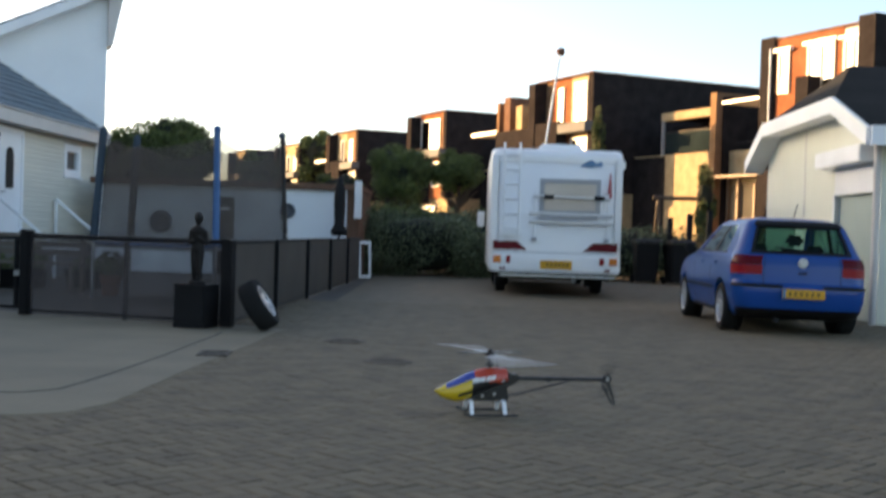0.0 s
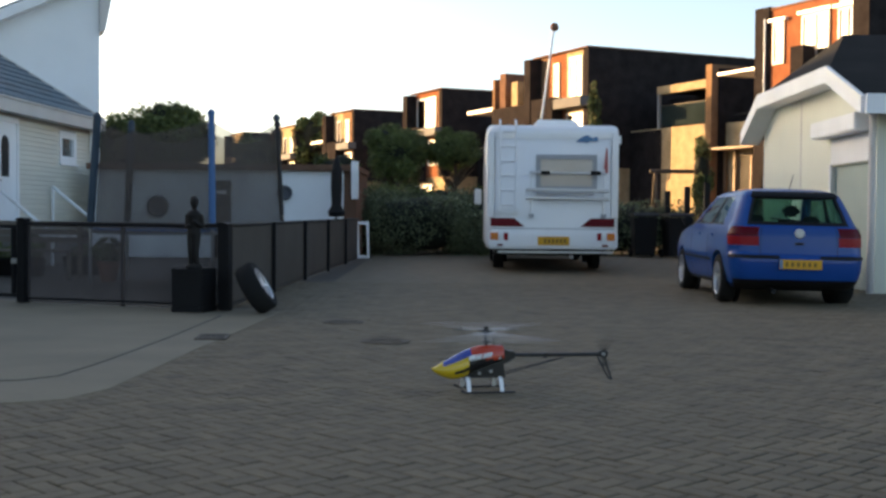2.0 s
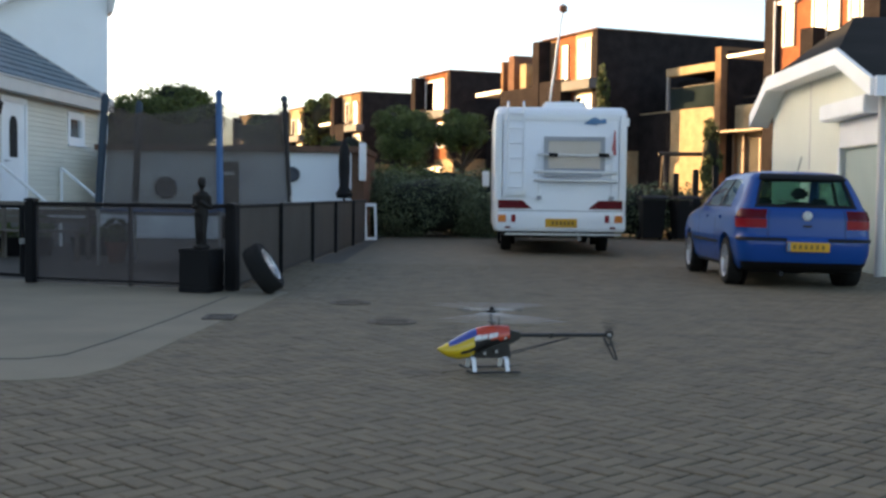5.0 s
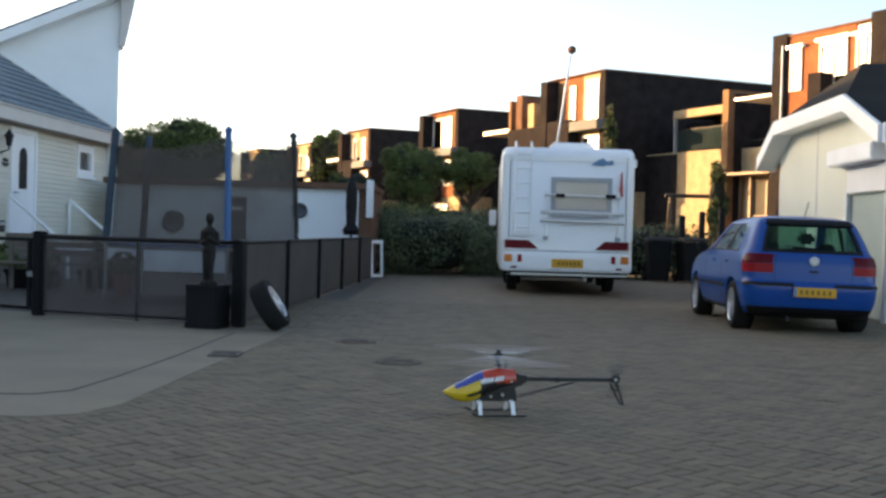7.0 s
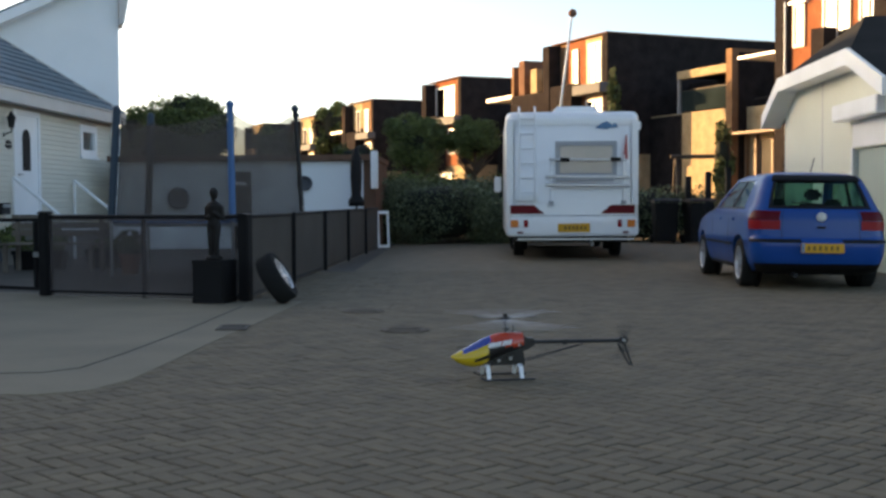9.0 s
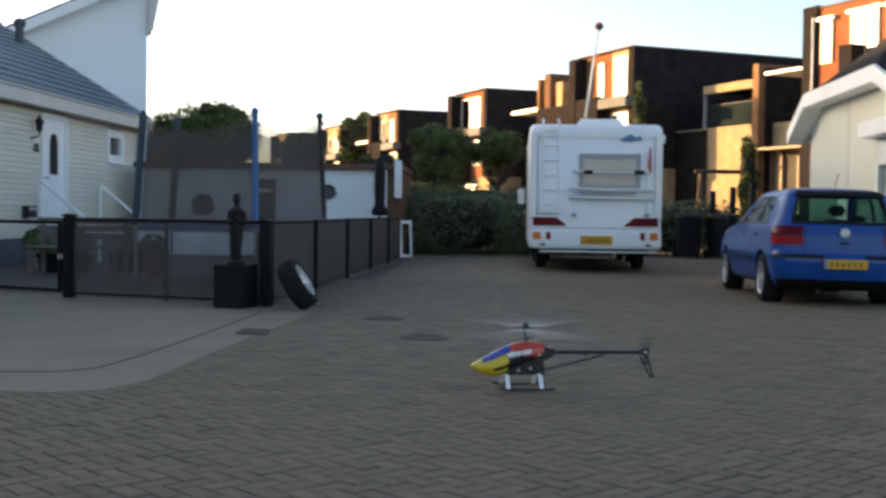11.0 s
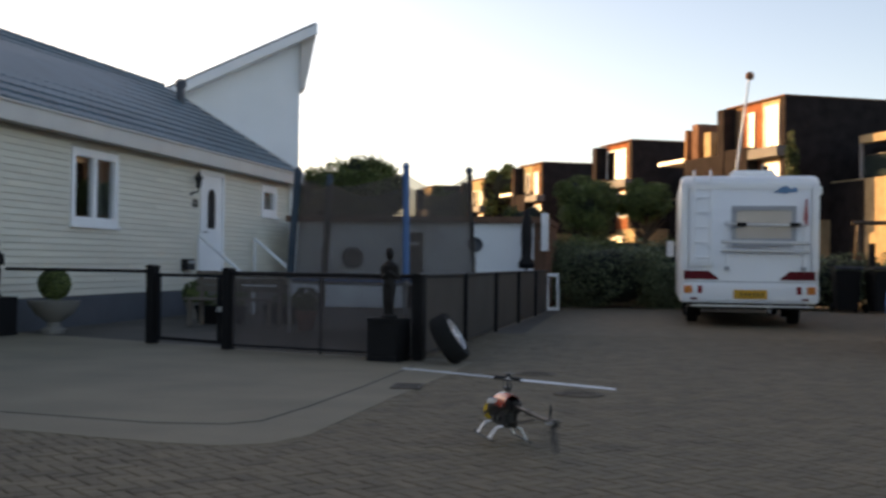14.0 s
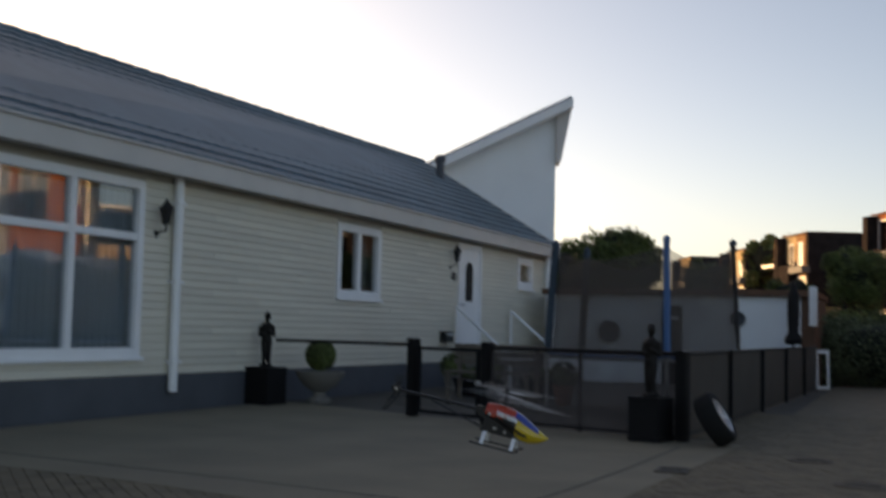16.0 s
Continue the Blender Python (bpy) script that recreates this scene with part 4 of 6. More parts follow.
        part("canopy", bx(c + 1.7, c + 4.2, 0.3, 1.6, porch_top - 1.25, porch_top - 1.1), M_FASCIA, h, "thin white canopy")
    if corner == 0.0:
        part("canopy", bx(c + 6.3, c + 9.4, 0.3, 1.9, 5.0, 5.07), M_WHITE, h, "thin white canopy")
    bm = B()
    tube(bm, (c + 4.6, r + 0.6, 4.1), (c + 8.0, r + 0.6, 4.1), 0.03)
    part("terrace_rail", bm, M_IRON, h)


LAB = "modern house with sunlit yellow brick and dark side walls"
row_house(0.0, 6.58, LAB, ((1.2, M_YEBRICK, 0.15, 1.0, 4.75, 6.3, 1), (1.25, M_REBRICK, 0.45, 0.85, 4.95, 6.2, 0), (0.5, M_FIN, 0, 0, 0, 0, 0)), 0)
row_house(-11.55, 6.28, "modern house with one very large bright window", ((0.3, M_FIN, 0, 0, 0, 0, 0), (2.25, M_REBRICK, 0.1, 2.1, 4.7, 6.25, 0)), 6.3)
row_house(-22.1, 6.2, LAB, ((1.5, M_FIN, 0.5, 1.1, 4.9, 6.1, 0), (1.4, M_YEBRICK, 0.3, 0.8, 4.9, 6.1, 0)), 0)
row_house(-31.7, 6.05, LAB, ((1.3, M_YEBRICK, 0.4, 1.0, 4.6, 5.9, 0), (1.6, M_YEBRICK, 0.3, 0.9, 4.6, 5.9, 0)), 6.1)
row_house(-43.0, 6.3, LAB, ((1.3, M_YEBRICK, 0.4, 1.0, 4.6, 5.9, 0), (1.6, M_YEBRICK, 0.3, 0.9, 4.6, 5.9, 0)), 0)
# the taller house at the near end, orange brick with white window heads
nh = thing("row_house", "tall modern house with an orange brick upper floor", "house", RM, group="row of modern houses")
volume(nh, "pilaster", 8.3, 8.85, -0.05, 6.0, 0, 6.52, M_DKBRICK, "dark brick pilaster")
volume(nh, "upper_wall", 8.86, 11.27, 0.02, 6.0, 0, 6.42, M_REBRICK, "orange brick front")
volume(nh, "upper_wall", 11.28, 11.96, 0.04, 6.0, 0, 6.38, M_GREYPANEL, "grey panelled strip")
volume(nh, "pilaster", 11.97, 12.5, -0.2, 6.0, 0, 6.56, M_DKBRICK, "dark brick pilaster")
part("parapet", bx(8.84, 11.97, -0.02, 6.0, 6.425, 6.47), M_BRBRICK, nh)
for u0, u1, z0, z1, bars in ((8.97, 9.4, 4.98, 6.08, 0), (10.05, 11.02, 4.9, 6.12, 1), (11.31, 11.94, 5.1, 6.1, 1)):
    row_window(nh, u0, u1, z0, z1, 0.02, bars)
part("chimney", bx(10.3, 10.75, -0.6, -0.2, 4.3, 5.25), M_DKBRICK, nh)
bm = B()
tube(bm, (8.75, -0.09, 3.5), (8.75, -0.09, 6.2), 0.03)
part("drainpipe", bm, M_STEEL, nh)

# ---- garage with a half-hipped gable ----
GM = Matrix.Translation((5.36, 0, 0)) @ Matrix.Rotation(radians(-2.0), 4, "Z")
gar = thing("garage", "cream rendered garage with a dark half-hipped roof", "garage", GM)
# own space: gable wall in the plane x=0, facing -x, y along
GABLE = [(15.75, 0), (22.1, 0), (22.1, 2.62), (21.1, 3.2), (17.1, 3.2), (15.75, 2.62)]
bm = B()
wall_with_holes(bm, 15.75, 22.1, 0, 2.62, 0.0, 0.25, [(15.95, 17.75, 0.0, 1.8)])
prism(bm, [(15.75, 2.62), (22.1, 2.62), (21.1, 3.13), (17.1, 3.13)], 0.0, 0.25, "x")
part("wall", bm, M_CREAM, gar, "cream rendered gable wall")
part("wall", bx(0.25, 8, 15.75, 16.0, 0, 2.62), M_CREAM, gar)
part("wall", bx(0.25, 8, 21.85, 22.1, 0, 2.62), M_CREAM, gar)
bm = B()
e0, e1, c0, c1, rz = 15.35, 22.5, 17.0, 21.2, 3.98
mid = (e0 + e1) / 2
P0 = [(-0.3, e0, 2.62), (9, e0, 2.62), (9, mid, rz), (0.5, mid, rz), (-0.3, c0, 3.21)]
P1 = [(-0.3, e1, 2.62), (9, e1, 2.62), (9, mid, rz), (0.5, mid, rz), (-0.3, c1, 3.21)]
P2 = [(-0.3, c0, 3.21), (0.5, mid, rz), (-0.3, c1, 3.21)]
for P in (P0, P1, P2):
    f = bm.faces.new([bm.verts.new(p) for p in P])
r_ = bmesh.ops.extrude_face_region(bm, geom=list(bm.faces))
bmesh.ops.translate(bm, verts=[v for v in r_["geom"] if isinstance(v, bmesh.types.BMVert)], vec=(0, 0, -0.12))
part("roof", bm, M_ROOFDARK, gar, "dark tiled half-hipped roof")
bm = B()
pts = [(e0, 2.64), (c0, 3.23), (c1, 3.23), (e1, 2.64)]
for (a, b), (c, d) in zip(pts, pts[1:]):
    prism(bm, [(a, b), (c, d), (c, d - 0.24), (a, b - 0.24)], -0.36, -0.3, "x")
    prism(bm, [(a, b - 0.2), (c, d - 0.2), (c, d - 0.24), (a, b - 0.24)], -0.3, 0.0, "x")
part("barge_board", bm, M_WHITE, gar, "broad white barge boards")
part("eave_fascia", bx(-0.3, 8, 15.28, 15.35, 2.4, 2.66), M_WHITE, gar)
part("shutter_box", bx(-0.28, 0.0, 15.85, 18.0, 2.22, 2.47, soft=0.02), M_WHITE, gar, "white roller shutter box")
part("panel", bx(-0.03, 0.0, 15.95, 17.75, 1.82, 2.2), M_WHITE, gar)
gd = part("garage_door", bx(0.06, 0.1, 15.95, 17.75, 0, 1.8), mat("pale_green_door", (0.36, 0.44, 0.4), 0.5, vary=0.06), gar, "pale green garage door")
for y in (15.87, 17.75):
    part("door_post", bx(-0.03, 0.06, y, y + 0.08, 0, 1.82), M_WHITE, gar)
bm = B()
tube(bm, (-0.08, 15.7, 0), (-0.08, 15.7, 2.5), 0.05, n=12)
part("rain_pipe", bm, M_FASCIA, gar, smooth=True)
part("panel_joint", bx(-0.008, 0.0, 19.5, 19.53, 0, 3.1), M_FASCIA, gar)
for k in range(26):
    part("brick_course", bx(0.3, 8, 15.72, 15.75, 0.02 + k * 0.1, 0.105 + k * 0.1), M_BRICK, gar)

# black metal side gate beside the garage
sg = thing("side_gate", "black metal gate beside the garage", "gate", pose(5.75, 14.6, 0, 0, 0, -6))
part("post", bx(-0.04, 0.04, -0.04, 0.04, 0, 1.0, soft=0.006), M_BLACK, sg)
part("post", bx(1.3, 1.38, -0.04, 0.04, 0, 1.0, soft=0.006), M_BLACK, sg)
for z in (0.95, 0.55, 0.1):
    part("rail", bx(0.04, 1.3, -0.015, 0.015, z, z + 0.035), M_BLACK, sg)
for k in range(10):
    part("bar", bx(0.13 + k * 0.12, 0.15 + k * 0.12, -0.01, 0.01, 0.135, 0.95), M_BLACK, sg)

# wheelie bins
for k, (x, y) in enumerate(((5.0, 28.6), (5.75, 28.3))):
    t = thing("wheelie_bin", "dark plastic wheelie bin with a closed lid", "bin", pose(x, y, 0, 0, 0, 8 * k), group="wheelie bins")
    bm = B()
    loft(bm, [[(-0.24, -0.27, 0.05), (0.24, -0.27, 0.05), (0.24, 0.27, 0.05), (-0.24, 0.27, 0.05)], [(-0.29, -0.36, 0.98), (0.29, -0.36, 0.98), (0.29, 0.36, 0.98), (-0.29, 0.36, 0.98)]])
    soften(bm, 0.02)
    part("body", bm, M_BLACK, t)
    bm = B()
    prism(bm, [(-0.4, 1.0), (0.4, 1.0), (0.36, 1.06), (-0.3, 1.09), (-0.4, 1.04)], -0.31, 0.31, "x")
    part("lid", bm, M_IRON, t)
    for sx in (-0.27, 0.27):
        bm = B()
        lathe(bm, [(0.1, -0.03), (0.1, 0.03)], 16, Matrix.Translation((sx, 0.3, 0.1)) @ Matrix.Rotation(radians(90), 4, "Y"))
        part("wheel", bm, M_RUBBER, t)
# short black posts beyond the car
for x in (5.75, 6.25, 6.75):
    post(pose(x, 29.5, 0), 1.62 + 0.22 * (x - 5.75), 0.14, "tall dark wooden post at the yard's edge")

# wooden swing frame beyond the bins
M_WOODD = mat("dark_stained_wood", (0.06, 0.045, 0.033), 0.8, vary=0.25, bump=0.3)
sw = thing("swing_frame", "dark wooden swing frame with splayed legs", "swing", pose(5.8, 31.5, 0))
bm = B()
tube(bm, (-0.15, 0, 2.22), (1.35, 0, 2.22), 0.055)
part("beam", bm, M_WOODD, sw)
for x in (0.0, 1.2):
    for sy in (-1, 1):
        bm = B()
        tube(bm, (x, sy * 0.75, 0), (x, sy * 0.03, 2.2), 0.045)
        part("leg", bm, M_WOODD, sw)



# ---- motorhome ----
M_MHW = mat("motorhome_white", (0.86, 0.88, 0.9), 0.28, vary=0.05, scale=2, bump=0.02, coat=0.3)
M_MHG = mat("grey_trim", (0.35, 0.37, 0.4), 0.5, vary=0.08)
M_RED = mat("red_lens", (0.27, 0.006, 0.012), 0.3, vary=0.1, bump=0, spec=0.15)
M_DRED = mat("dark_red_stripe", (0.14, 0.009, 0.015), 0.35, vary=0.1, bump=0, spec=0.12)
M_AMBER = mat("amber_lens", (0.7, 0.2, 0.03), 0.25, vary=0.1, bump=0)
M_YPLATE = mat("yellow_plate", (0.62, 0.31, 0.01), 0.5, vary=0.05, bump=0)
M_PLATEMARK = mat("worn_plate_print", (0.2, 0.11, 0.01), 0.6, vary=0.1, bump=0)
M_MHBLUE = mat("blue_decal", (0.08, 0.22, 0.4), 0.4)
M_BLIND = mat("pale_blind", (0.72, 0.65, 0.62), 0.6, vary=0.15, scale=8)
MX, MY = 2.0, 20.7
mh = thing("motorhome", "white parked motorhome seen from behind, with rear ladder and rack", "motorhome", pose(MX, MY, 0, 0, 0, -1.5))
W = 1.18
# own space: rear face at y=0, body runs to +y
bm = B()
rings = []
for y, inset in ((0.0, 0.10), (0.06, 0.03), (0.16, 0.0), (5.2, 0.0), (5.4, 0.06)):
    w, z0, z1 = W - inset, 0.42, 2.63 - inset
    ring = []
    for cx, cz, a0 in ((w - 0.12, z1 - 0.12, 0), (-w + 0.12, z1 - 0.12, 90), (-w + 0.06, z0 + 0.06, 180), (w - 0.06, z0 + 0.06, 270)):
        r = 0.12 if cz > 1 else 0.06
        for k in range(6):
            a = radians(a0 + k * 18)
            ring.append((cx + r * math.cos(a), y, cz + r * math.sin(a)))
    rings.append(ring)
loft(bm, rings)
part("body", bm, M_MHW, mh, "white coachwork", smooth=True)
bm = B()
prism(bm, [(5.4, 0.45), (7.1, 0.45), (7.2, 1.1), (6.4, 1.25), (5.9, 1.95), (5.4, 2.0)], -0.98, 0.98, "x")
soften(bm, 0.05)
part("cab", bm, M_MHW, mh, "white driver's cab", smooth=True)
part("cab_window", bx(-0.985, 0.985, 5.55, 6.1, 1.3, 1.75), M_BLACK, mh)
# corner posts standing proud of the rear face
for sx in (-1, 1):
    bm = bx(sx * 1.09 - 0.075, sx * 1.09 + 0.075, -0.03, 0.12, 0.95, 2.5, soft=0.03)
    part("corner_moulding", bm, M_MHW, mh, smooth=True)
part("roof_lip", bx(-1.06, 1.06, -0.02, 0.1, 2.36, 2.52, soft=0.03), M_MHW, mh, smooth=True)
part("rear_bumper", bx(-1.14, 1.16, -0.07, 0.2, 0.42, 0.74, soft=0.04), M_MHW, mh, "white rear bumper with lamps", smooth=True)
part("seam", bx(-1.1, 1.1, -0.012, 0.01, 0.775, 0.79), M_MHG, mh)
part("bumper_bar", bx(-0.98, 1.08, -0.09, -0.04, 0.35, 0.385, soft=0.01), M_STEEL, mh, "pale metal step bar")
for sx in (-1, 1):
    bm = B()
    prism(bm, [(sx * 1.1, 0.82), (sx * 0.5, 0.82), (sx * 0.68, 0.97), (sx * 1.1, 0.97)], -0.02, 0.03)
    part("reflector", bm, M_DRED, mh, "dark red rear reflector stripe")
    for a, b, mt, nm in ((0.96, 1.1, M_AMBER, "indicator_lamp"), (0.79, 0.865, M_RED, "tail_lamp"), (0.87, 0.955, M_WHITE, "reverse_lamp")):
        x0, x1 = sorted((sx * a, sx * b))
        part(nm, bx(x0, x1, -0.085, -0.06, 0.58, 0.71, soft=0.006), mt, mh)
    x0, x1 = sorted((sx * 0.88, sx * 0.98))
    part("fog_lamp", bx(x0, x1, -0.085, -0.06, 0.47, 0.505), M_DRED, mh)
plate = part("number_plate", bx(-0.26, 0.3, -0.085, -0.068, 0.49, 0.645, soft=0.004), M_YPLATE, mh, "yellow number plate")
for k in range(6):
    part("plate_mark", bx(-0.15 + k * 0.07, -0.11 + k * 0.07, -0.088, -0.084, 0.535, 0.6), M_PLATEMARK, plate)
# rear window with raised frame and blind
bm = B()
for a in ((-0.3, 0.78, 2.02, 2.1), (-0.3, 0.78, 1.47, 1.54), (-0.3, -0.22, 1.54, 2.02), (0.7, 0.78, 1.54, 2.02)):
    box(bm, a[0], a[1], -0.03, 0.02, a[2], a[3])
win = part("rear_window", bm, M_MHG, mh, "grey framed rear window")
part("pane", bx(-0.22, 0.7, -0.02, -0.012, 1.54, 2.02), glass("tinted_pane", (0.92, 0.92, 0.92), see=1.0), win)
part("blind", bx(-0.22, 0.7, -0.008, -0.004, 1.54, 2.02), M_BLIND, win, "drawn pale blind")
# bicycle rack folded against the rear
rack = thing("bicycle_rack", "folded silver bicycle rack on the motorhome's rear", "rack", pose(MX, MY, 0, 0, 0, -1.5))
for z, x0, x1, nm in ((1.78, -0.42, 0.94, "cross_bar"), (1.48, -0.48, 0.99, "rail"), (1.33, -0.48, 0.99, "rail")):
    bm = B()
    tube(bm, (x0, -0.12, z), (x1, -0.12, z - 0.02), 0.022 if z > 1.5 else 0.03)
    part(nm, bm, M_ALLOY, rack)
for x in (-0.38, 0.9):
    bm = B()
    tube(bm, (x, -0.1, 1.02), (x, -0.1, 1.85), 0.018)
    part("upright", bm, M_WHITE, rack)
    part("foot", bx(x - 0.04, x + 0.04, -0.12, 0.0, 0.98, 1.05, soft=0.008), M_MHG, rack)
for x0, x1 in ((-0.22, -0.06), (0.66, 0.84)):
    bm = B()
    tube(bm, (x0, -0.12, 1.775), (x1, -0.12, 1.77), 0.035)
    part("clamp", bm, M_BLACK, rack, "black rubber clamp")
part("tray", bx(-0.3, 0.72, -0.15, -0.09, 1.4, 1.46, soft=0.01), M_MHG, rack)
bm = B()
prism(bm, [(0.88, 1.75), (0.97, 1.78), (0.95, 2.2), (0.93, 2.22)], -0.11, -0.09)
part("strap", bm, mat("faded_red_cloth", (0.42, 0.1, 0.1), 0.8), rack, "faded red strap")
# ladder
lad = thing("ladder", "white rear ladder fixed to the motorhome", "ladder", pose(MX, MY, 0, 0, 0, -1.5))
for x in (-0.94, -0.66):
    bm = B()
    tube(bm, (x, -0.1, 1.1), (x, -0.1, 2.6), 0.018)
    tube(bm, (x, -0.1, 2.6), (x, 0.15, 2.72), 0.018)
    tube(bm, (x, 0.15, 2.72), (x, 0.15, 2.6), 0.018)
    tube(bm, (x, -0.1, 1.12), (x, 0.0, 1.12), 0.018)
    part("stile", bm, M_WHITE, lad)
for k in range(6):
    bm = B()
    tube(bm, (-0.94, -0.1, 1.2 + k * 0.26), (-0.66, -0.1, 1.2 + k * 0.26), 0.016)
    part("rung", bm, M_WHITE, lad)
part("foot_plate", bx(-1.0, -0.6, -0.06, 0.0, 1.04, 1.14, soft=0.01), M_WHITE, lad)
# roof: hatch, rails, lamps
bm = bx(-0.3, 0.5, 0.5, 1.3, 2.6, 2.76, soft=0.05)
part("roof_hatch", bm, M_MHW, mh, "white roof hatch", smooth=True)
part("marker_lamp", bx(1.14, 1.22, 0.1, 0.16, 2.3, 2.45, soft=0.01), M_WHITE, mh)
bm = B()
prism(bm, [(0.4, 2.33), (0.62, 2.31), (0.72, 2.38), (0.6, 2.45), (0.52, 2.42)], -0.025, -0.018)
prism(bm, [(0.66, 2.33), (0.8, 2.34), (0.78, 2.42), (0.72, 2.41)], -0.025, -0.018)
part("decal", bm, M_MHBLUE, mh, "faded blue swoosh decal")
for sx in (-1, 1):
    bm = B()
    tube(bm, (sx * 1.02, 5.6, 1.4), (sx * 1.3, 5.65, 1.45), 0.015)
    part("mirror_arm", bm, M_BLACK, mh)
    part("mirror", bx(sx * 1.3 - 0.08, sx * 1.3 + 0.08, 5.58, 5.68, 1.25, 1.6, soft=0.02), M_WHITE, mh)
for x in (-0.92, 0.92):
    for y in (1.75, 5.9):
        w = new("wheel")
        w.parent = mh
        w.matrix_basis = pose(x, y, 0.32, 0, 0, -90 if x < 0 else 90)
        wheel_parts(w, 0.32, 0.2, 0.19, 5, M_STEEL)
part("underbody", bx(-1.0, 1.0, 0.3, 7.0, 0.3, 0.44), M_BLACK, mh)
for x in (-0.9, 0.9):
    part("mud_flap", bx(x - 0.16, x + 0.16, 2.18, 2.2, 0.1, 0.42), M_RUBBER, mh)
bm = B()
tube(bm, (0.35, 0.2, 0.3), (0.35, 0.02, 0.28), 0.035)
part("exhaust", bm, M_STEEL, mh)

# tall mast with a ball behind the motorhome
mast = thing("mast", "thin metal mast with a round ball at the top", "mast", pose(2.15, 24.0 + 5.0, 0))
bm = B()
tube(bm, (-0.08, 0, 0), (0.62, 0, 5.6), 0.035, 0.025)
part("pole", bm, M_STEEL, mast)
bm = B()
bmesh.ops.create_icosphere(bm, subdivisions=2, radius=0.11, matrix=Matrix.Translation((0.64, 0, 5.68)))
part("ball", bm, M_BRBRICK, mast, "brown round ball", smooth=True)



# ---- blue hatchback ----
M_CARB = mat("blue_car_paint", (0.002, 0.052, 0.235), 0.35, vary=0.06, scale=2, bump=0, coat=0.45, spec=0.1)
M_CARG = glass("car_glass", (0.55, 0.72, 0.65), see=1.03)
M_TAIL = mat("dark_red_lens", (0.1, 0.003, 0.009), 0.25, vary=0.1, bump=0, spec=0.12)
M_SEAT = mat("dark_seat_cloth", (0.03, 0.03, 0.033), 0.9)
CS = 0.925
car = thing("car", "blue five-door hatchback parked beside the garage", "car", pose(4.15, 14.05, -0.004, 0, 1.0, -1.2) @ Matrix.Scale(CS, 4))
# own space: rear axle at the origin, nose towards +y
CZW = (0.19, 0.3, 0.45, 0.62, 0.9, 0.97, 1.04, 1.2, 1.39, 1.44, 1.475, 1.49)
CW = (0.74, 0.81, 0.85, 0.866, 0.855, 0.835, 0.79, 0.725, 0.635, 0.58, 0.46, 0.26)
CZR = (0.19, 0.26, 0.34, 0.45, 0.6, 0.625, 0.66, 0.75, 0.9, 0.99, 1.04, 1.2, 1.33, 1.39, 1.44, 1.475, 1.49)
CR = (-0.5, -0.7, -0.775, -0.8, -0.805, -0.79, -0.755, -0.745, -0.735, -0.71, -0.68, -0.585, -0.505, -0.46, -0.38, -0.2, 0.0)
CZF = (0.19, 0.3, 0.5, 0.62, 0.75, 0.85, 0.93, 0.97, 1.0, 1.2, 1.39, 1.44, 1.475, 1.49)
CF = (3.15, 3.3, 3.36, 3.33, 3.22, 2.95, 2.45, 2.15, 2.05, 1.72, 1.38, 1.2, 0.9, 0.6)


def car_ends(z):
    hw = float(np.interp(z, CZW, CW))
    r = min(float(np.interp(z, (0.19, 0.6, 1.0, 1.39, 1.49), (0.2, 0.24, 0.24, 0.17, 0.1))), hw * 0.8)
    rf = min(0.3, hw * 0.8)
    return hw, float(np.interp(z, CZR, CR)) + 0.035 + r, float(np.interp(z, CZF, CF)) - rf, r, rf


def car_pt(s, z):
    """The car's skin at height z: s 0 middle of the tail, 1 to 2 rear corner, 2 to 3 flank, 3 to 4 front corner, 5 middle of the nose; below 0 and past 5 the other flank."""
    sx = -1 if s < 0 or s > 5 else 1
    s = -s if s < 0 else 10 - s if s > 5 else s
    hw, ya, yb, r, rf = car_ends(z)
    if s <= 1:
        x, y = s * (hw - r), ya - r - 0.035 * (1 - s * s)
    elif s <= 2:
        a = (s - 1) * math.pi / 2
        x, y = hw - r + r * math.sin(a), ya - r * math.cos(a)
    elif s <= 3:
        x, y = hw, ya + (s - 2) * (yb - ya)
    elif s <= 4:
        a = (s - 3) * math.pi / 2
        x, y = hw - rf + rf * math.cos(a), yb + rf * math.sin(a)
    else:
        x, y = (5 - s) * (hw - rf), yb + rf
    return Vector((sx * x * float(np.interp(y, (-0.8, 0.3, 2.2, 3.3), (0.965, 1, 1, 0.93))), y, z))


def flank(y, z, sx=1):
    """The s of a place y on the flank."""
    hw, ya, yb, r, rf = car_ends(z)
    return sx * (2 + (y - ya) / (yb - ya))


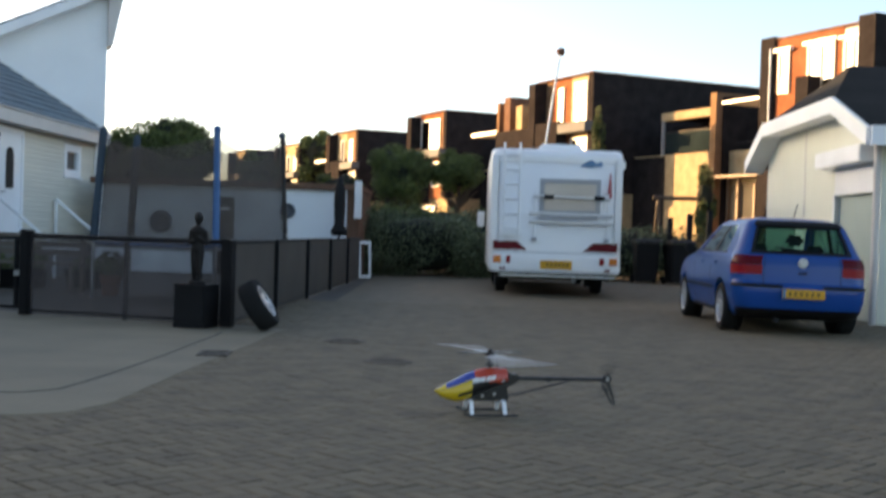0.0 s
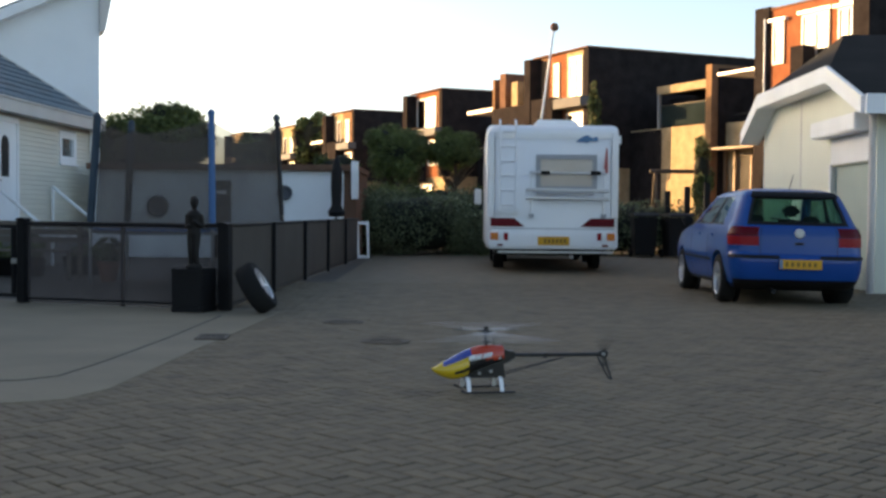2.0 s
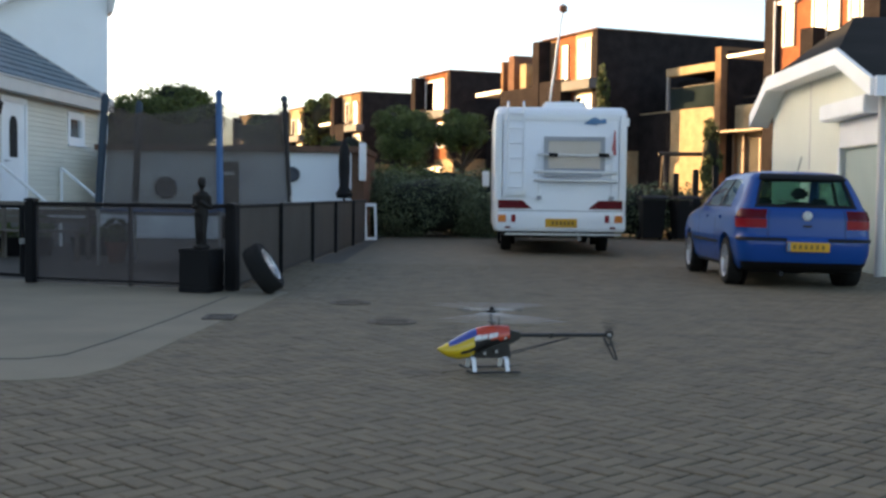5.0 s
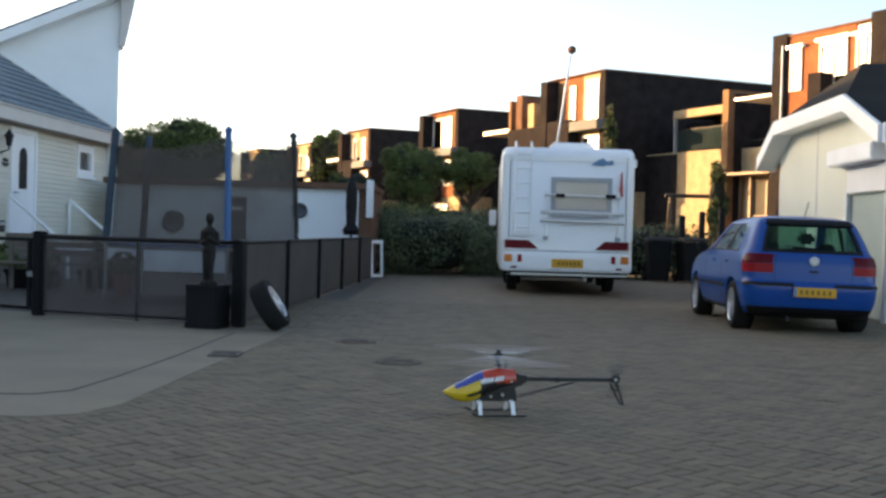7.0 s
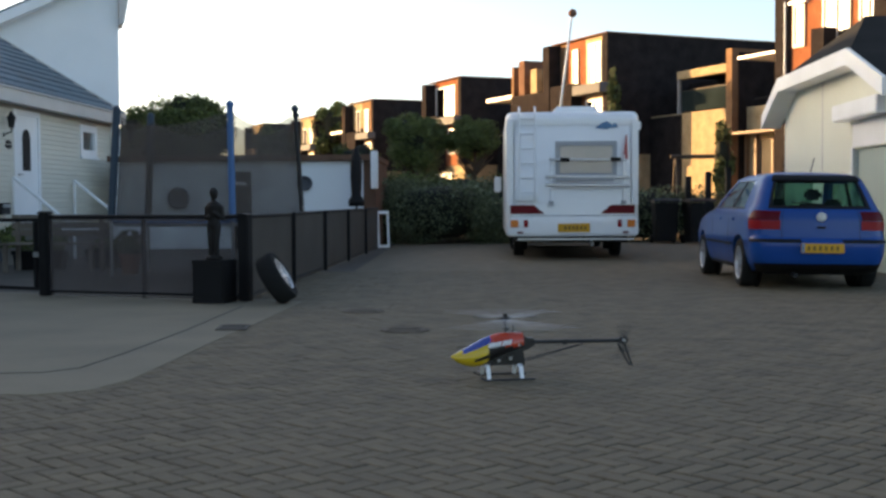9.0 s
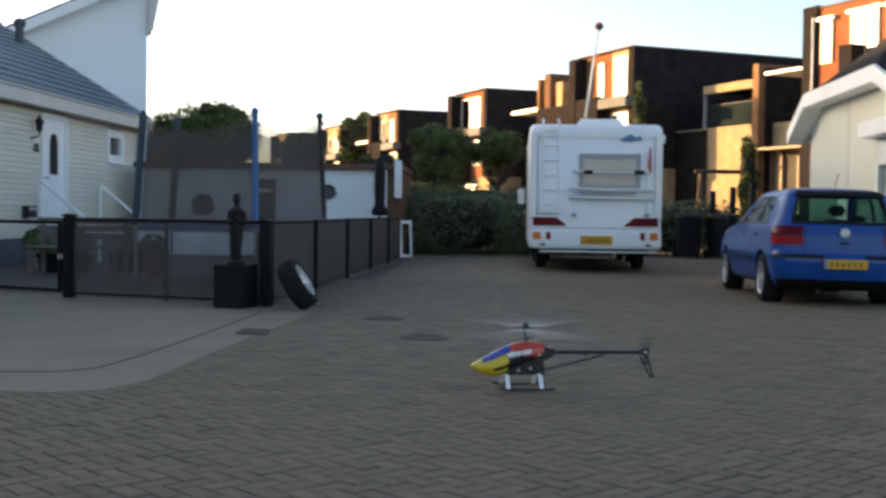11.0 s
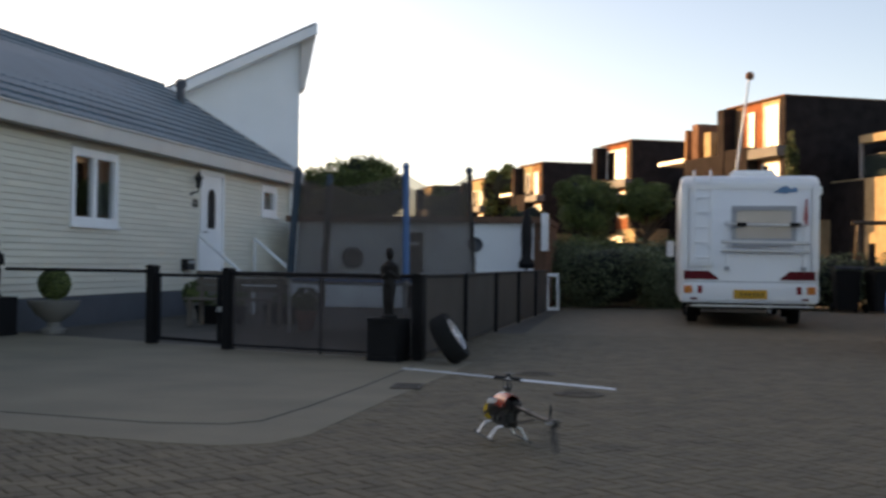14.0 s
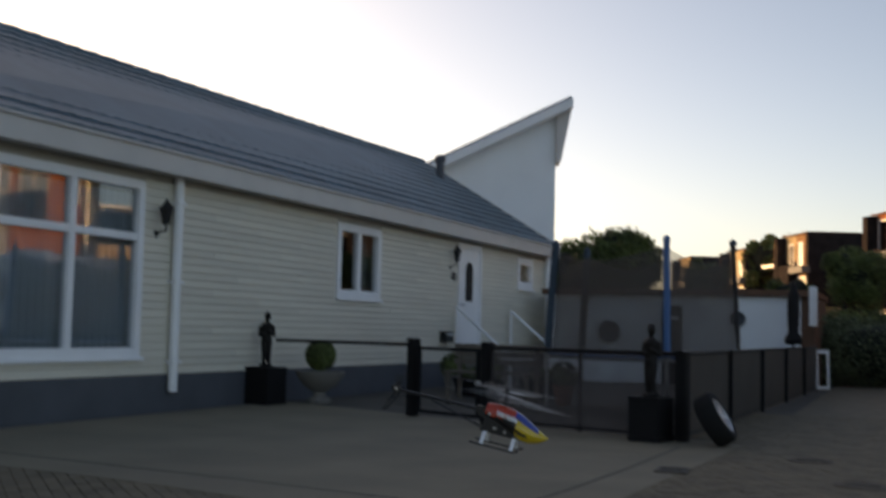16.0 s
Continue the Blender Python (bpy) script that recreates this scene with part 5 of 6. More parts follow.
def skin(z0, z1, s0, s1, out=0.0, t=0.02, nz=6, ns=10):
    """A curved plate that follows the car's skin, out proud of it and t thick."""
    bm = B()
    rows_ = []
    for i in range(nz + 1):
        z = z0 + (z1 - z0) * i / nz
        a = s0(z) if callable(s0) else s0
        b = s1(z) if callable(s1) else s1
        row_ = []
        for j in range(ns + 1):
            s = a + (b - a) * j / ns
            p = car_pt(s, z)
            ds = car_pt(min(s + 0.02, 9.9), z) - car_pt(s - 0.02, z)
            dz = car_pt(s, z + 0.01) - car_pt(s, z - 0.01)
            n = ds.cross(dz).normalized()
            if n.dot(p - Vector((0, 1.2, p.z - 0.1))) < 0:
                n = -n
            row_.append((bm.verts.new(p + n * out), bm.verts.new(p + n * (out - t))))
        rows_.append(row_)
    for i in range(nz):
        for j in range(ns):
            for k in (0, 1):
                bm.faces.new((rows_[i][j][k], rows_[i][j + 1][k], rows_[i + 1][j + 1][k], rows_[i + 1][j][k]))
    for j in range(ns):
        for r in (rows_[0], rows_[-1]):
            bm.faces.new((r[j][0], r[j + 1][0], r[j + 1][1], r[j][1]))
    for i in range(nz):
        for j in (0, ns):
            bm.faces.new((rows_[i][j][0], rows_[i + 1][j][0], rows_[i + 1][j][1], rows_[i][j][1]))
    return bm


def car_loop(z):
    ss = [k / 6 for k in range(6)] + [1 + k / 9 for k in range(9)] + [2 + k / 30 for k in range(30)] + [3 + k / 7 for k in range(7)] + [4 + k / 4 for k in range(5)]
    return [tuple(car_pt(s, z)) for s in ss] + [tuple(car_pt(-s, z)) for s in ss[-2:0:-1]]


bm = B()
loft(bm, [car_loop(z) for z in (0.22, 0.25, 0.28, 0.31, 0.34, 0.39, 0.45, 0.52, 0.59, 0.605, 0.62, 0.635, 0.66, 0.7, 0.75, 0.8, 0.85, 0.89, 0.92, 0.945, 0.97, 0.985, 1.0, 1.015)])
body = part("body", bm, M_CARB, car, "glossy blue bodywork", smooth=True)
# cut the wheel openings
bm = B()
for sx in (-1, 1):
    for y in (0.0, 2.51):
        tube(bm, (sx * 0.6, y, 0.32), (sx * 1.1, y, 0.32), 0.355, n=40)
cut = new("cutter", mesh("cutter", bm, M_BLACK))
cut.parent = car
mod = body.modifiers.new("openings", "BOOLEAN")
mod.object, mod.operation, mod.solver = cut, "DIFFERENCE", "EXACT"
bpy.context.view_layer.update()
done = bpy.data.meshes.new_from_object(body.evaluated_get(bpy.context.evaluated_depsgraph_get()))
body.modifiers.clear()
body.data = done
done.materials.clear()
done.materials.append(M_CARB)
done.shade_smooth()
done.set_sharp_from_angle(angle=radians(38))
bpy.data.objects.remove(cut)
bm = B()
loft(bm, [car_loop(z) for z in (1.385, 1.4, 1.42, 1.44, 1.455, 1.468, 1.478, 1.486, 1.49)])
part("roof", bm, M_CARB, car, "glossy blue roof", smooth=True)
part("rear_window", skin(1.05, 1.375, -1.16, 1.16, -0.004, 0.005, 8, 16), M_CARG, car, "green-tinted rear window", smooth=True)
part("window_seal", skin(1.02, 1.056, -1.24, 1.24, 0.002, 0.012, 2, 24), M_BLACK, car, "black lower edge of the rear window", smooth=True)
part("spoiler", skin(1.36, 1.425, -1.3, 1.3, 0.022, 0.03, 4, 20), M_BLACK, car, "dark roof edge above the rear window", smooth=True)
part("windscreen", skin(1.02, 1.375, 3.7, 6.3, -0.004, 0.005, 6, 14), M_CARG, car, "windscreen glass", smooth=True)
for sx in (-1, 1):
    part("window_seal", skin(1.05, 1.37, sx * 1.12, sx * 1.24, 0.002, 0.012, 8, 2), M_BLACK, car, "black side edge of the rear window", smooth=True)
    part("pillar", skin(1.005, 1.4, sx * 1.23, lambda z: sx * 2.2, 0.0, 0.03, 10, 14), M_CARB, car, "broad blue rear pillar", smooth=True)
    part("pillar", skin(1.01, 1.39, sx * 2.48, sx * 2.53, -0.002, 0.02, 6, 3), M_BLACK, car, smooth=True)
    part("pillar", skin(1.005, 1.39, sx * 2.94, sx * 3.35, 0.0, 0.03, 6, 8), M_CARB, car, smooth=True)
    part("roof_rail", skin(1.37, 1.4, sx * 2.18, sx * 3.0, 0.001, 0.03, 2, 14), M_CARB, car, smooth=True)
    for a, b in ((2.19, 2.485), (2.525, 2.95)):
        part("side_window", skin(1.02, 1.375, sx * a, sx * b, -0.006, 0.005, 6, 6), M_CARG, car, "green-tinted side window", smooth=True)
    part("waist_trim", skin(1.005, 1.025, sx * 2.16, sx * 2.96, 0.005, 0.015, 2, 14), M_BLACK, car)
    part("side_strip", skin(0.525, 0.56, lambda z: flank(0.42, z, sx), lambda z: flank(2.1, z, sx), 0.012, 0.02, 2, 10), M_BLACK, car, "dark rubbing strip")
    part("sill", skin(0.225, 0.27, lambda z: flank(0.4, z, sx), lambda z: flank(2.1, z, sx), 0.006, 0.02, 2, 10), M_BLACK, car)
    for y in (0.62, 1.72):
        part("door_seam", skin(0.28, 0.995, lambda z: flank(y, z, sx), lambda z: flank(y + 0.012, z, sx), 0.0015, 0.004, 10, 1), M_BLACK, car)
    for y in (-0.02, 0.8):
        part("door_handle", skin(0.85, 0.885, lambda z: flank(y + 0.3, z, sx), lambda z: flank(y + 0.47, z, sx), 0.022, 0.02, 2, 4), M_CARB, car)
    bm = bx(sx * 0.91 - 0.08, sx * 0.91 + 0.08, 1.72, 1.82, 0.97, 1.09, soft=0.03)
    part("door_mirror", bm, M_BLACK, car, smooth=True)
    lamp = part("tail_lamp", skin(0.757, 0.868, sx * 0.83, lambda z: sx * (1.86 + (z - 0.75) * 0.6), 0.01, 0.03, 5, 14), M_RED, car, "red rear lamp", smooth=True)
    part("lamp_upper", skin(0.872, 0.985, sx * 0.85, lambda z: sx * (1.93 - (z - 0.87) * 1.6), 0.01, 0.03, 5, 14), M_TAIL, lamp, "smoked dark red upper lens", smooth=True)
    part("hatch_seam", skin(0.64, 1.02, sx * 0.79, sx * 0.8, 0.0015, 0.004, 8, 1), M_BLACK, car)
    # wheel arch liner and wheel
    for y in (0.0, 2.51):
        bm = B()
        lathe(bm, [(0.34, -0.01), (0.34, 0.01)], 28, Matrix.Translation((sx * 0.615, y, 0.33)) @ Matrix.Rotation(radians(90), 4, "Y"))
        part("wheel_arch_liner", bm, M_BLACK, car)
        w = new("wheel")
        w.parent = car
        w.matrix_basis = pose(sx * 0.75, y, 0.31, 0, 0, 90 * sx)
        wheel_parts(w, 0.31, 0.2, 0.215, 5, M_ALLOY)
bm = B()
tube(bm, (0.05, -0.70, 1.07), (-0.35, -0.66, 1.1), 0.008)
part("wiper", bm, M_BLACK, car)
bm = B()
lathe(bm, [(0.06, 0), (0.06, 0.012), (0.05, 0.016), (0.047, 0.008)], 24, Matrix.Translation((0, -0.735, 0.915)) @ Matrix.Rotation(radians(90), 4, "X"))
badge = part("badge", bm, M_STEEL, car, "round chrome badge", smooth=True)
bm = B()
for a, b in (((-0.03, 0.03), (0, -0.035)), ((0.03, 0.03), (0, -0.035))):
    tube(bm, (a[0], -0.75, 0.915 + a[1]), (b[0], -0.75, 0.915 + b[1]), 0.007, n=6)
part("badge_bars", bm, M_ALLOY, badge)
part("hatch_catch", bx(-0.055, 0.055, -0.762, -0.735, 0.775, 0.8, soft=0.006), M_BLACK, car)
part("bumper_strip", skin(0.598, 0.632, -1.85, -0.42, 0.012, 0.02, 2, 14), M_BLACK, car, "black bumper strip")
part("bumper_strip", skin(0.598, 0.632, 0.42, 1.85, 0.012, 0.02, 2, 14), M_BLACK, car, "black bumper strip")
part("valance", skin(0.215, 0.335, -1.75, 1.75, 0.004, 0.02, 4, 24), M_BLACK, car, "black lower edge of the bumper", smooth=True)
cp = part("number_plate", bx(-0.26, 0.26, -0.845, -0.82, 0.475, 0.59, soft=0.004), M_YPLATE, car, "yellow number plate")
part("plate_edge", bx(-0.258, -0.225, -0.8475, -0.846, 0.48, 0.585), M_MHBLUE, cp)
for k in range(6):
    part("plate_mark", bx(-0.19 + k * 0.07, -0.155 + k * 0.07, -0.8475, -0.846, 0.505, 0.56), M_PLATEMARK, cp)
part("underside", bx(-0.6, 0.6, -0.45, 3.1, 0.19, 0.36), M_BLACK, car)
bm = B()
tube(bm, (-0.3, -0.6, 0.2), (-0.3, -0.76, 0.19), 0.03)
part("exhaust", bm, M_IRON, car)
bm = B()
tube(bm, (0, -0.2, 1.47), (-0.0, -0.36, 1.66), 0.005)
part("aerial", bm, M_BLACK, car)
part("headliner", bx(-0.5, 0.5, -0.35, 1.3, 1.37, 1.384), M_SEAT, car)
part("parcel_shelf", bx(-0.6, 0.6, -0.55, 0.0, 1.0, 1.02), M_SEAT, car)
# seats seen through the glass
for x in (-0.36, 0.36):
    bm = bx(x - 0.22, x + 0.22, 0.95, 1.07, 0.5, 1.08, soft=0.05)
    st = part("front_seat", bm, M_SEAT, car, smooth=True)
    bm = bx(x - 0.12, x + 0.12, 0.93, 1.02, 1.13, 1.28, soft=0.04)
    part("headrest", bm, M_SEAT, st, smooth=True)
st = part("rear_seat", bx(-0.6, 0.6, 0.0, 0.14, 0.5, 1.03, soft=0.05), M_SEAT, car, smooth=True)
for x in (-0.36, 0.36):
    part("headrest", bx(x - 0.11, x + 0.11, 0.0, 0.08, 1.03, 1.14, soft=0.03), M_SEAT, st, smooth=True)



# ---- model helicopter ----
M_HYEL = mat("yellow_fibreglass", (0.62, 0.42, 0.015), 0.25, vary=0.05, coat=0.5, bump=0)
M_HRED = mat("red_fibreglass", (0.5, 0.055, 0.025), 0.25, vary=0.05, coat=0.5, bump=0)
M_HBLUE = mat("blue_canopy_window", (0.03, 0.06, 0.3), 0.15, vary=0.05, coat=0.6, bump=0)
M_HWHT = mat("white_plastic", (0.8, 0.82, 0.84), 0.35, vary=0.04, bump=0)
M_CARBON = mat("black_carbon", (0.012, 0.012, 0.013), 0.35, vary=0.2, bump=0.05)
M_BLADE = mat("pale_grey_blade", (0.62, 0.64, 0.66), 0.35, vary=0.06, bump=0)
heli = thing("model_helicopter", "radio-controlled model helicopter with yellow, red and blue canopy", "helicopter")
# own space: skids on z=0, rotor shaft on the z axis, nose towards +y


def canopy_ring(y):
    k = [-0.1, -0.02, 0.06, 0.14, 0.2, 0.26, 0.3, 0.325]
    top = float(np.interp(y, k, [0.268, 0.272, 0.266, 0.238, 0.205, 0.172, 0.15, 0.138]))
    bot = float(np.interp(y, k, [0.17, 0.15, 0.12, 0.078, 0.07, 0.085, 0.107, 0.13]))
    w = float(np.interp(y, k, [0.05, 0.062, 0.07, 0.07, 0.062, 0.045, 0.028, 0.005]))
    c, h = (top + bot) / 2, (top - bot) / 2
    ring = []
    for i in range(24):
        a = 2 * math.pi * i / 24
        ring.append((w * math.sin(a) * (1 - 0.12 * math.cos(a)), y, c + h * math.cos(a)))
    return ring


ys = [-0.1 + 0.425 * i / 26 for i in range(27)]
RG = [canopy_ring(y) for y in ys]


def canopy_piece(name, material, label, test, out=0.0):
    bm = B()
    grid = [[bm.verts.new((p[0] * (1 + out), p[1], p[2] + out * 0.1)) for p in r] for r in RG]
    for i in range(26):
        for j in range(24):
            p = [RG[i][j], RG[i + 1][(j + 1) % 24]]
            y, z, x = (p[0][1] + p[1][1]) / 2, (p[0][2] + p[1][2]) / 2, abs(p[0][0] + p[1][0]) / 2
            if test(y, z, x, j):
                bm.faces.new((grid[i][j], grid[i][(j + 1) % 24], grid[i + 1][(j + 1) % 24], grid[i + 1][j]))
    bmesh.ops.delete(bm, geom=[v for v in bm.verts if not v.link_faces], context="VERTS")
    ext = bmesh.ops.solidify(bm, geom=list(bm.faces), thickness=0.0015)
    part(name, bm, material, heli, label, smooth=True)


def zone(y, z, x, j):
    jj = min(j, 23 - j)
    if jj == 7 and 0.1 < y < 0.2:
        return "black"
    if jj <= 3 and 0.09 < y < 0.262:
        return "blue"
    if y < 0.125 and z > 0.19 + 0.25 * max(0.0, y):
        return "red"
    if jj <= 4 and 0.085 < y < 0.11:
        return "white"
    if y < 0.11:
        return "dark"
    return "yellow"


canopy_piece("canopy_nose", M_HYEL, "glossy yellow canopy nose", lambda *a: zone(*a) == "yellow")
canopy_piece("canopy_window", M_HBLUE, "dark blue canopy window", lambda *a: zone(*a) == "blue")
canopy_piece("canopy_top", M_HRED, "glossy red canopy top", lambda *a: zone(*a) == "red")
canopy_piece("canopy_stripe", M_HWHT, "white canopy stripe", lambda *a: zone(*a) == "white")
canopy_piece("canopy_flank", M_CARBON, "black painted canopy flank", lambda *a: zone(*a) == "dark")
canopy_piece("canopy_vent", M_CARBON, "dark open slot in the canopy", lambda *a: zone(*a) == "black" and a[3] < 12)
canopy_piece("canopy_vent", M_CARBON, "dark open slot in the canopy", lambda *a: zone(*a) == "black" and a[3] >= 12)
# white lettering, unreadable, as bars on both sides
for sx in (-1, 1):
    for k in range(7):
        y = 0.112 - k * 0.018 - (0.006 if k > 3 else 0)
        bm = B()
        prism(bm, [(y - 0.015, 0.188 + k * 0.003), (y - 0.001, 0.188 + k * 0.003), (y - 0.008, 0.216 + k * 0.003), (y - 0.022, 0.216 + k * 0.003)], sx * 0.071 - 0.002, sx * 0.071 + 0.002, "x")
        part("letter_mark", bm, M_HWHT, heli)
# side frames, tray, engine block
for sx in (-1, 1):
    bm = B()
    prism(bm, [(0.13, 0.082), (0.14, 0.12), (0.06, 0.19), (-0.02, 0.235), (-0.11, 0.245), (-0.15, 0.225), (-0.145, 0.18), (-0.1, 0.16), (-0.11, 0.08)], sx * 0.036 - 0.0015, sx * 0.036 + 0.0015, "x")
    part("side_frame", bm, M_CARBON, heli, "black carbon side frame")
    for y, z in ((0.05, 0.11), (-0.02, 0.12), (-0.07, 0.2)):
        part("servo", bx(sx * 0.045 - 0.008, sx * 0.045 + 0.008, y - 0.02, y + 0.02, z - 0.012, z + 0.014, soft=0.003), M_CARBON, heli)
        bm = B()
        lathe(bm, [(0.009, 0), (0.009, 0.004)], 10, Matrix.Translation((sx * 0.054, y, z)) @ Matrix.Rotation(radians(90), 4, "Y"))
        part("servo_horn", bm, M_STEEL, heli)
part("battery_tray", bx(-0.03, 0.03, -0.11, 0.14, 0.08, 0.09), M_CARBON, heli)
part("motor", bx(-0.03, 0.03, -0.1, 0.08, 0.095, 0.17, soft=0.012), M_CARBON, heli)
bm = B()
lathe(bm, [(0.05, 0.185), (0.05, 0.197)], 24, Matrix.Translation((0, -0.0, 0)))
part("main_gear", bm, M_HWHT, heli)
# tail boom with braces and fin
bm = B()
tube(bm, (0, -0.12, 0.21), (0, -0.72, 0.205), 0.0115, n=12)
part("tail_boom", bm, M_CARBON, heli, "black tail boom", smooth=True)
part("boom_block", bx(-0.025, 0.025, -0.17, -0.1, 0.185, 0.235, soft=0.006), M_CARBON, heli)
part("boom_clamp", bx(-0.016, 0.016, -0.37, -0.345, 0.19, 0.222, soft=0.004), M_CARBON, heli)
for sx in (-1, 1):
    bm = B()
    tube(bm, (sx * 0.035, -0.1, 0.1), (sx * 0.01, -0.47, 0.19), 0.003, n=8)
    part("boom_brace", bm, M_CARBON, heli)
part("tail_gearbox", bx(-0.016, 0.016, -0.745, -0.69, 0.188, 0.228, soft=0.006), M_CARBON, heli)
part("gearbox_plate", bx(-0.018, 0.018, -0.725, -0.705, 0.2, 0.216), M_STEEL, heli)
bm = B()
for a, b in (((0, -0.685, 0.19), (0, -0.755, 0.06)), ((0, -0.725, 0.19), (0, -0.772, 0.06)), ((0, -0.7, 0.15), (0, -0.742, 0.14)), ((0, -0.752, 0.062), (0, -0.775, 0.058))):
    tube(bm, a, b, 0.006, n=8)
part("tail_fin", bm, M_CARBON, heli, "open black tail fin")
# landing gear
for y in (0.12, -0.075):
    for sx in (-1, 1):
        bm = B()
        loft(bm, [[(sx * 0.035, y - 0.013, 0.082), (sx * 0.035, y + 0.013, 0.082), (sx * 0.035, y + 0.013, 0.088), (sx * 0.035, y - 0.013, 0.088)],
                  [(sx * 0.075, y - 0.012, 0.07), (sx * 0.075, y + 0.012, 0.07), (sx * 0.078, y + 0.012, 0.077), (sx * 0.078, y - 0.012, 0.077)],
                  [(sx * 0.112, y - 0.011, 0.008), (sx * 0.112, y + 0.011, 0.008), (sx * 0.12, y + 0.011, 0.01), (sx * 0.12, y - 0.011, 0.01)]])
        part("strut", bm, M_HWHT, heli, "white landing strut")
for sx in (-1, 1):
    bm = B()
    tube(bm, (sx * 0.117, -0.15, 0.007), (sx * 0.117, 0.14, 0.007), 0.006, n=8)
    tube(bm, (sx * 0.117, 0.14, 0.007), (sx * 0.117, 0.17, 0.022), 0.006, n=8)
    part("skid", bm, M_CARBON, heli, "thin black skid")
# rotor mast and spinning rotors
bm = B()
tube(bm, (0, 0, 0.2), (0, 0, 0.345), 0.006, n=10)
lathe(bm, [(0.022, 0.285), (0.03, 0.292), (0.022, 0.3)], 16)
for sx in (-1, 1):
    tube(bm, (sx * 0.025, 0, 0.292), (sx * 0.022, 0.01, 0.34), 0.003, n=6)
part("rotor_mast", bm, M_CARBON, heli)
bm = B()
tube(bm, (0, -0.045, 0.25), (0, -0.045, 0.315), 0.004, n=8)
part("antenna_mount", bm, M_CARBON, heli)
rotor = new("main_rotor")
rotor.parent = heli
rotor.matrix_basis = Matrix.Translation((0, 0, 0.35))
bm = B()
box(bm, -0.02, 0.02, -0.03, 0.03, -0.012, 0.014)
soften(bm, 0.006)
tube(bm, (0, -0.085, 0), (0, 0.085, 0), 0.011, n=10)
lathe(bm, [(0.014, 0.012), (0.01, 0.03)], 12)
part("hub", bm, M_IRON, rotor, "dark metal rotor head", smooth=True)
for s in (-1, 1):
    bm = B()
    prism(bm, [(-0.008, -0.002), (0.0, 0.004), (0.02, 0.003), (0.042, 0.0), (0.02, -0.003), (0.0, -0.004)], 0.07, 0.62, "y", Matrix.Rotation(0 if s > 0 else math.pi, 4, "Z") @ Matrix.Rotation(radians(4), 4, "Y"))
    part("blade", bm, M_BLADE, rotor, "pale grey rotor blade")
bm = B()
tube(bm, (-0.2, 0, 0.012), (0.2, 0, 0.012), 0.0025, n=6)
part("flybar", bm, M_STEEL, rotor)
for s in (-1, 1):
    part("paddle", bx(s * 0.17 - 0.03, s * 0.17 + 0.03, -0.018, 0.018, 0.009, 0.015), M_CARBON, rotor)
tail = new("tail_rotor")
tail.parent = heli
tail.matrix_basis = Matrix.Translation((-0.03, -0.715, 0.208))
bm = B()
tube(bm, (-0.006, 0, 0), (0.02, 0, 0), 0.008, n=10)
part("hub", bm, M_STEEL, tail)
for s in (-1, 1):
    part("blade", bx(-0.002, 0.002, -0.012, 0.012, min(s * 0.02, s * 0.115), max(s * 0.02, s * 0.1)), M_CARBON, tail)



# ---- laid pavers: herringbone at 45 degrees ----
PW = 0.092
Q = math.sqrt(0.5)


def inside(x, y, poly):
    hit = False
    for (a, b), (c, d) in zip(poly, poly[1:] + poly[:1]):
        if (b > y) != (d > y) and x < (c - a) * (y - b) / (d - b) + a:
            hit = not hit
    return hit


def paver_bits(L, Wd):
    g, e, h = 0.004, 0.008, 0.012
    x, y = L / 2 - g, Wd / 2 - g
    v = [(-x, -y, -0.03), (x, -y, -0.03), (x, y, -0.03), (-x, y, -0.03), (-x, -y, -0.004), (x, -y, -0.004), (x, y, -0.004), (-x, y, -0.004),
         (-x + e, -y + e, 0), (x - e, -y + e, 0), (x - e, y - e, 0), (-x + e, y - e, 0)]
    f = [(0, 1, 5, 4), (1, 2, 6, 5), (2, 3, 7, 6), (3, 0, 4, 7), (4, 5, 9, 8), (5, 6, 10, 9), (6, 7, 11, 10), (7, 4, 8, 11), (8, 9, 10, 11)]
    return v, f


pv, pf = paver_bits(2 * PW, PW)
paver_me = bpy.data.meshes.new("paver")
paver_me.from_pydata(pv, [], pf)
paver_me.materials.append(M_PAVE_P)
road = thing("road", "grey-brown concrete pavers laid in herringbone", "paving", kind="structure")
rngp = np.random.default_rng(11)
verts, faces, near = [], [], 0
base = np.array(pv)
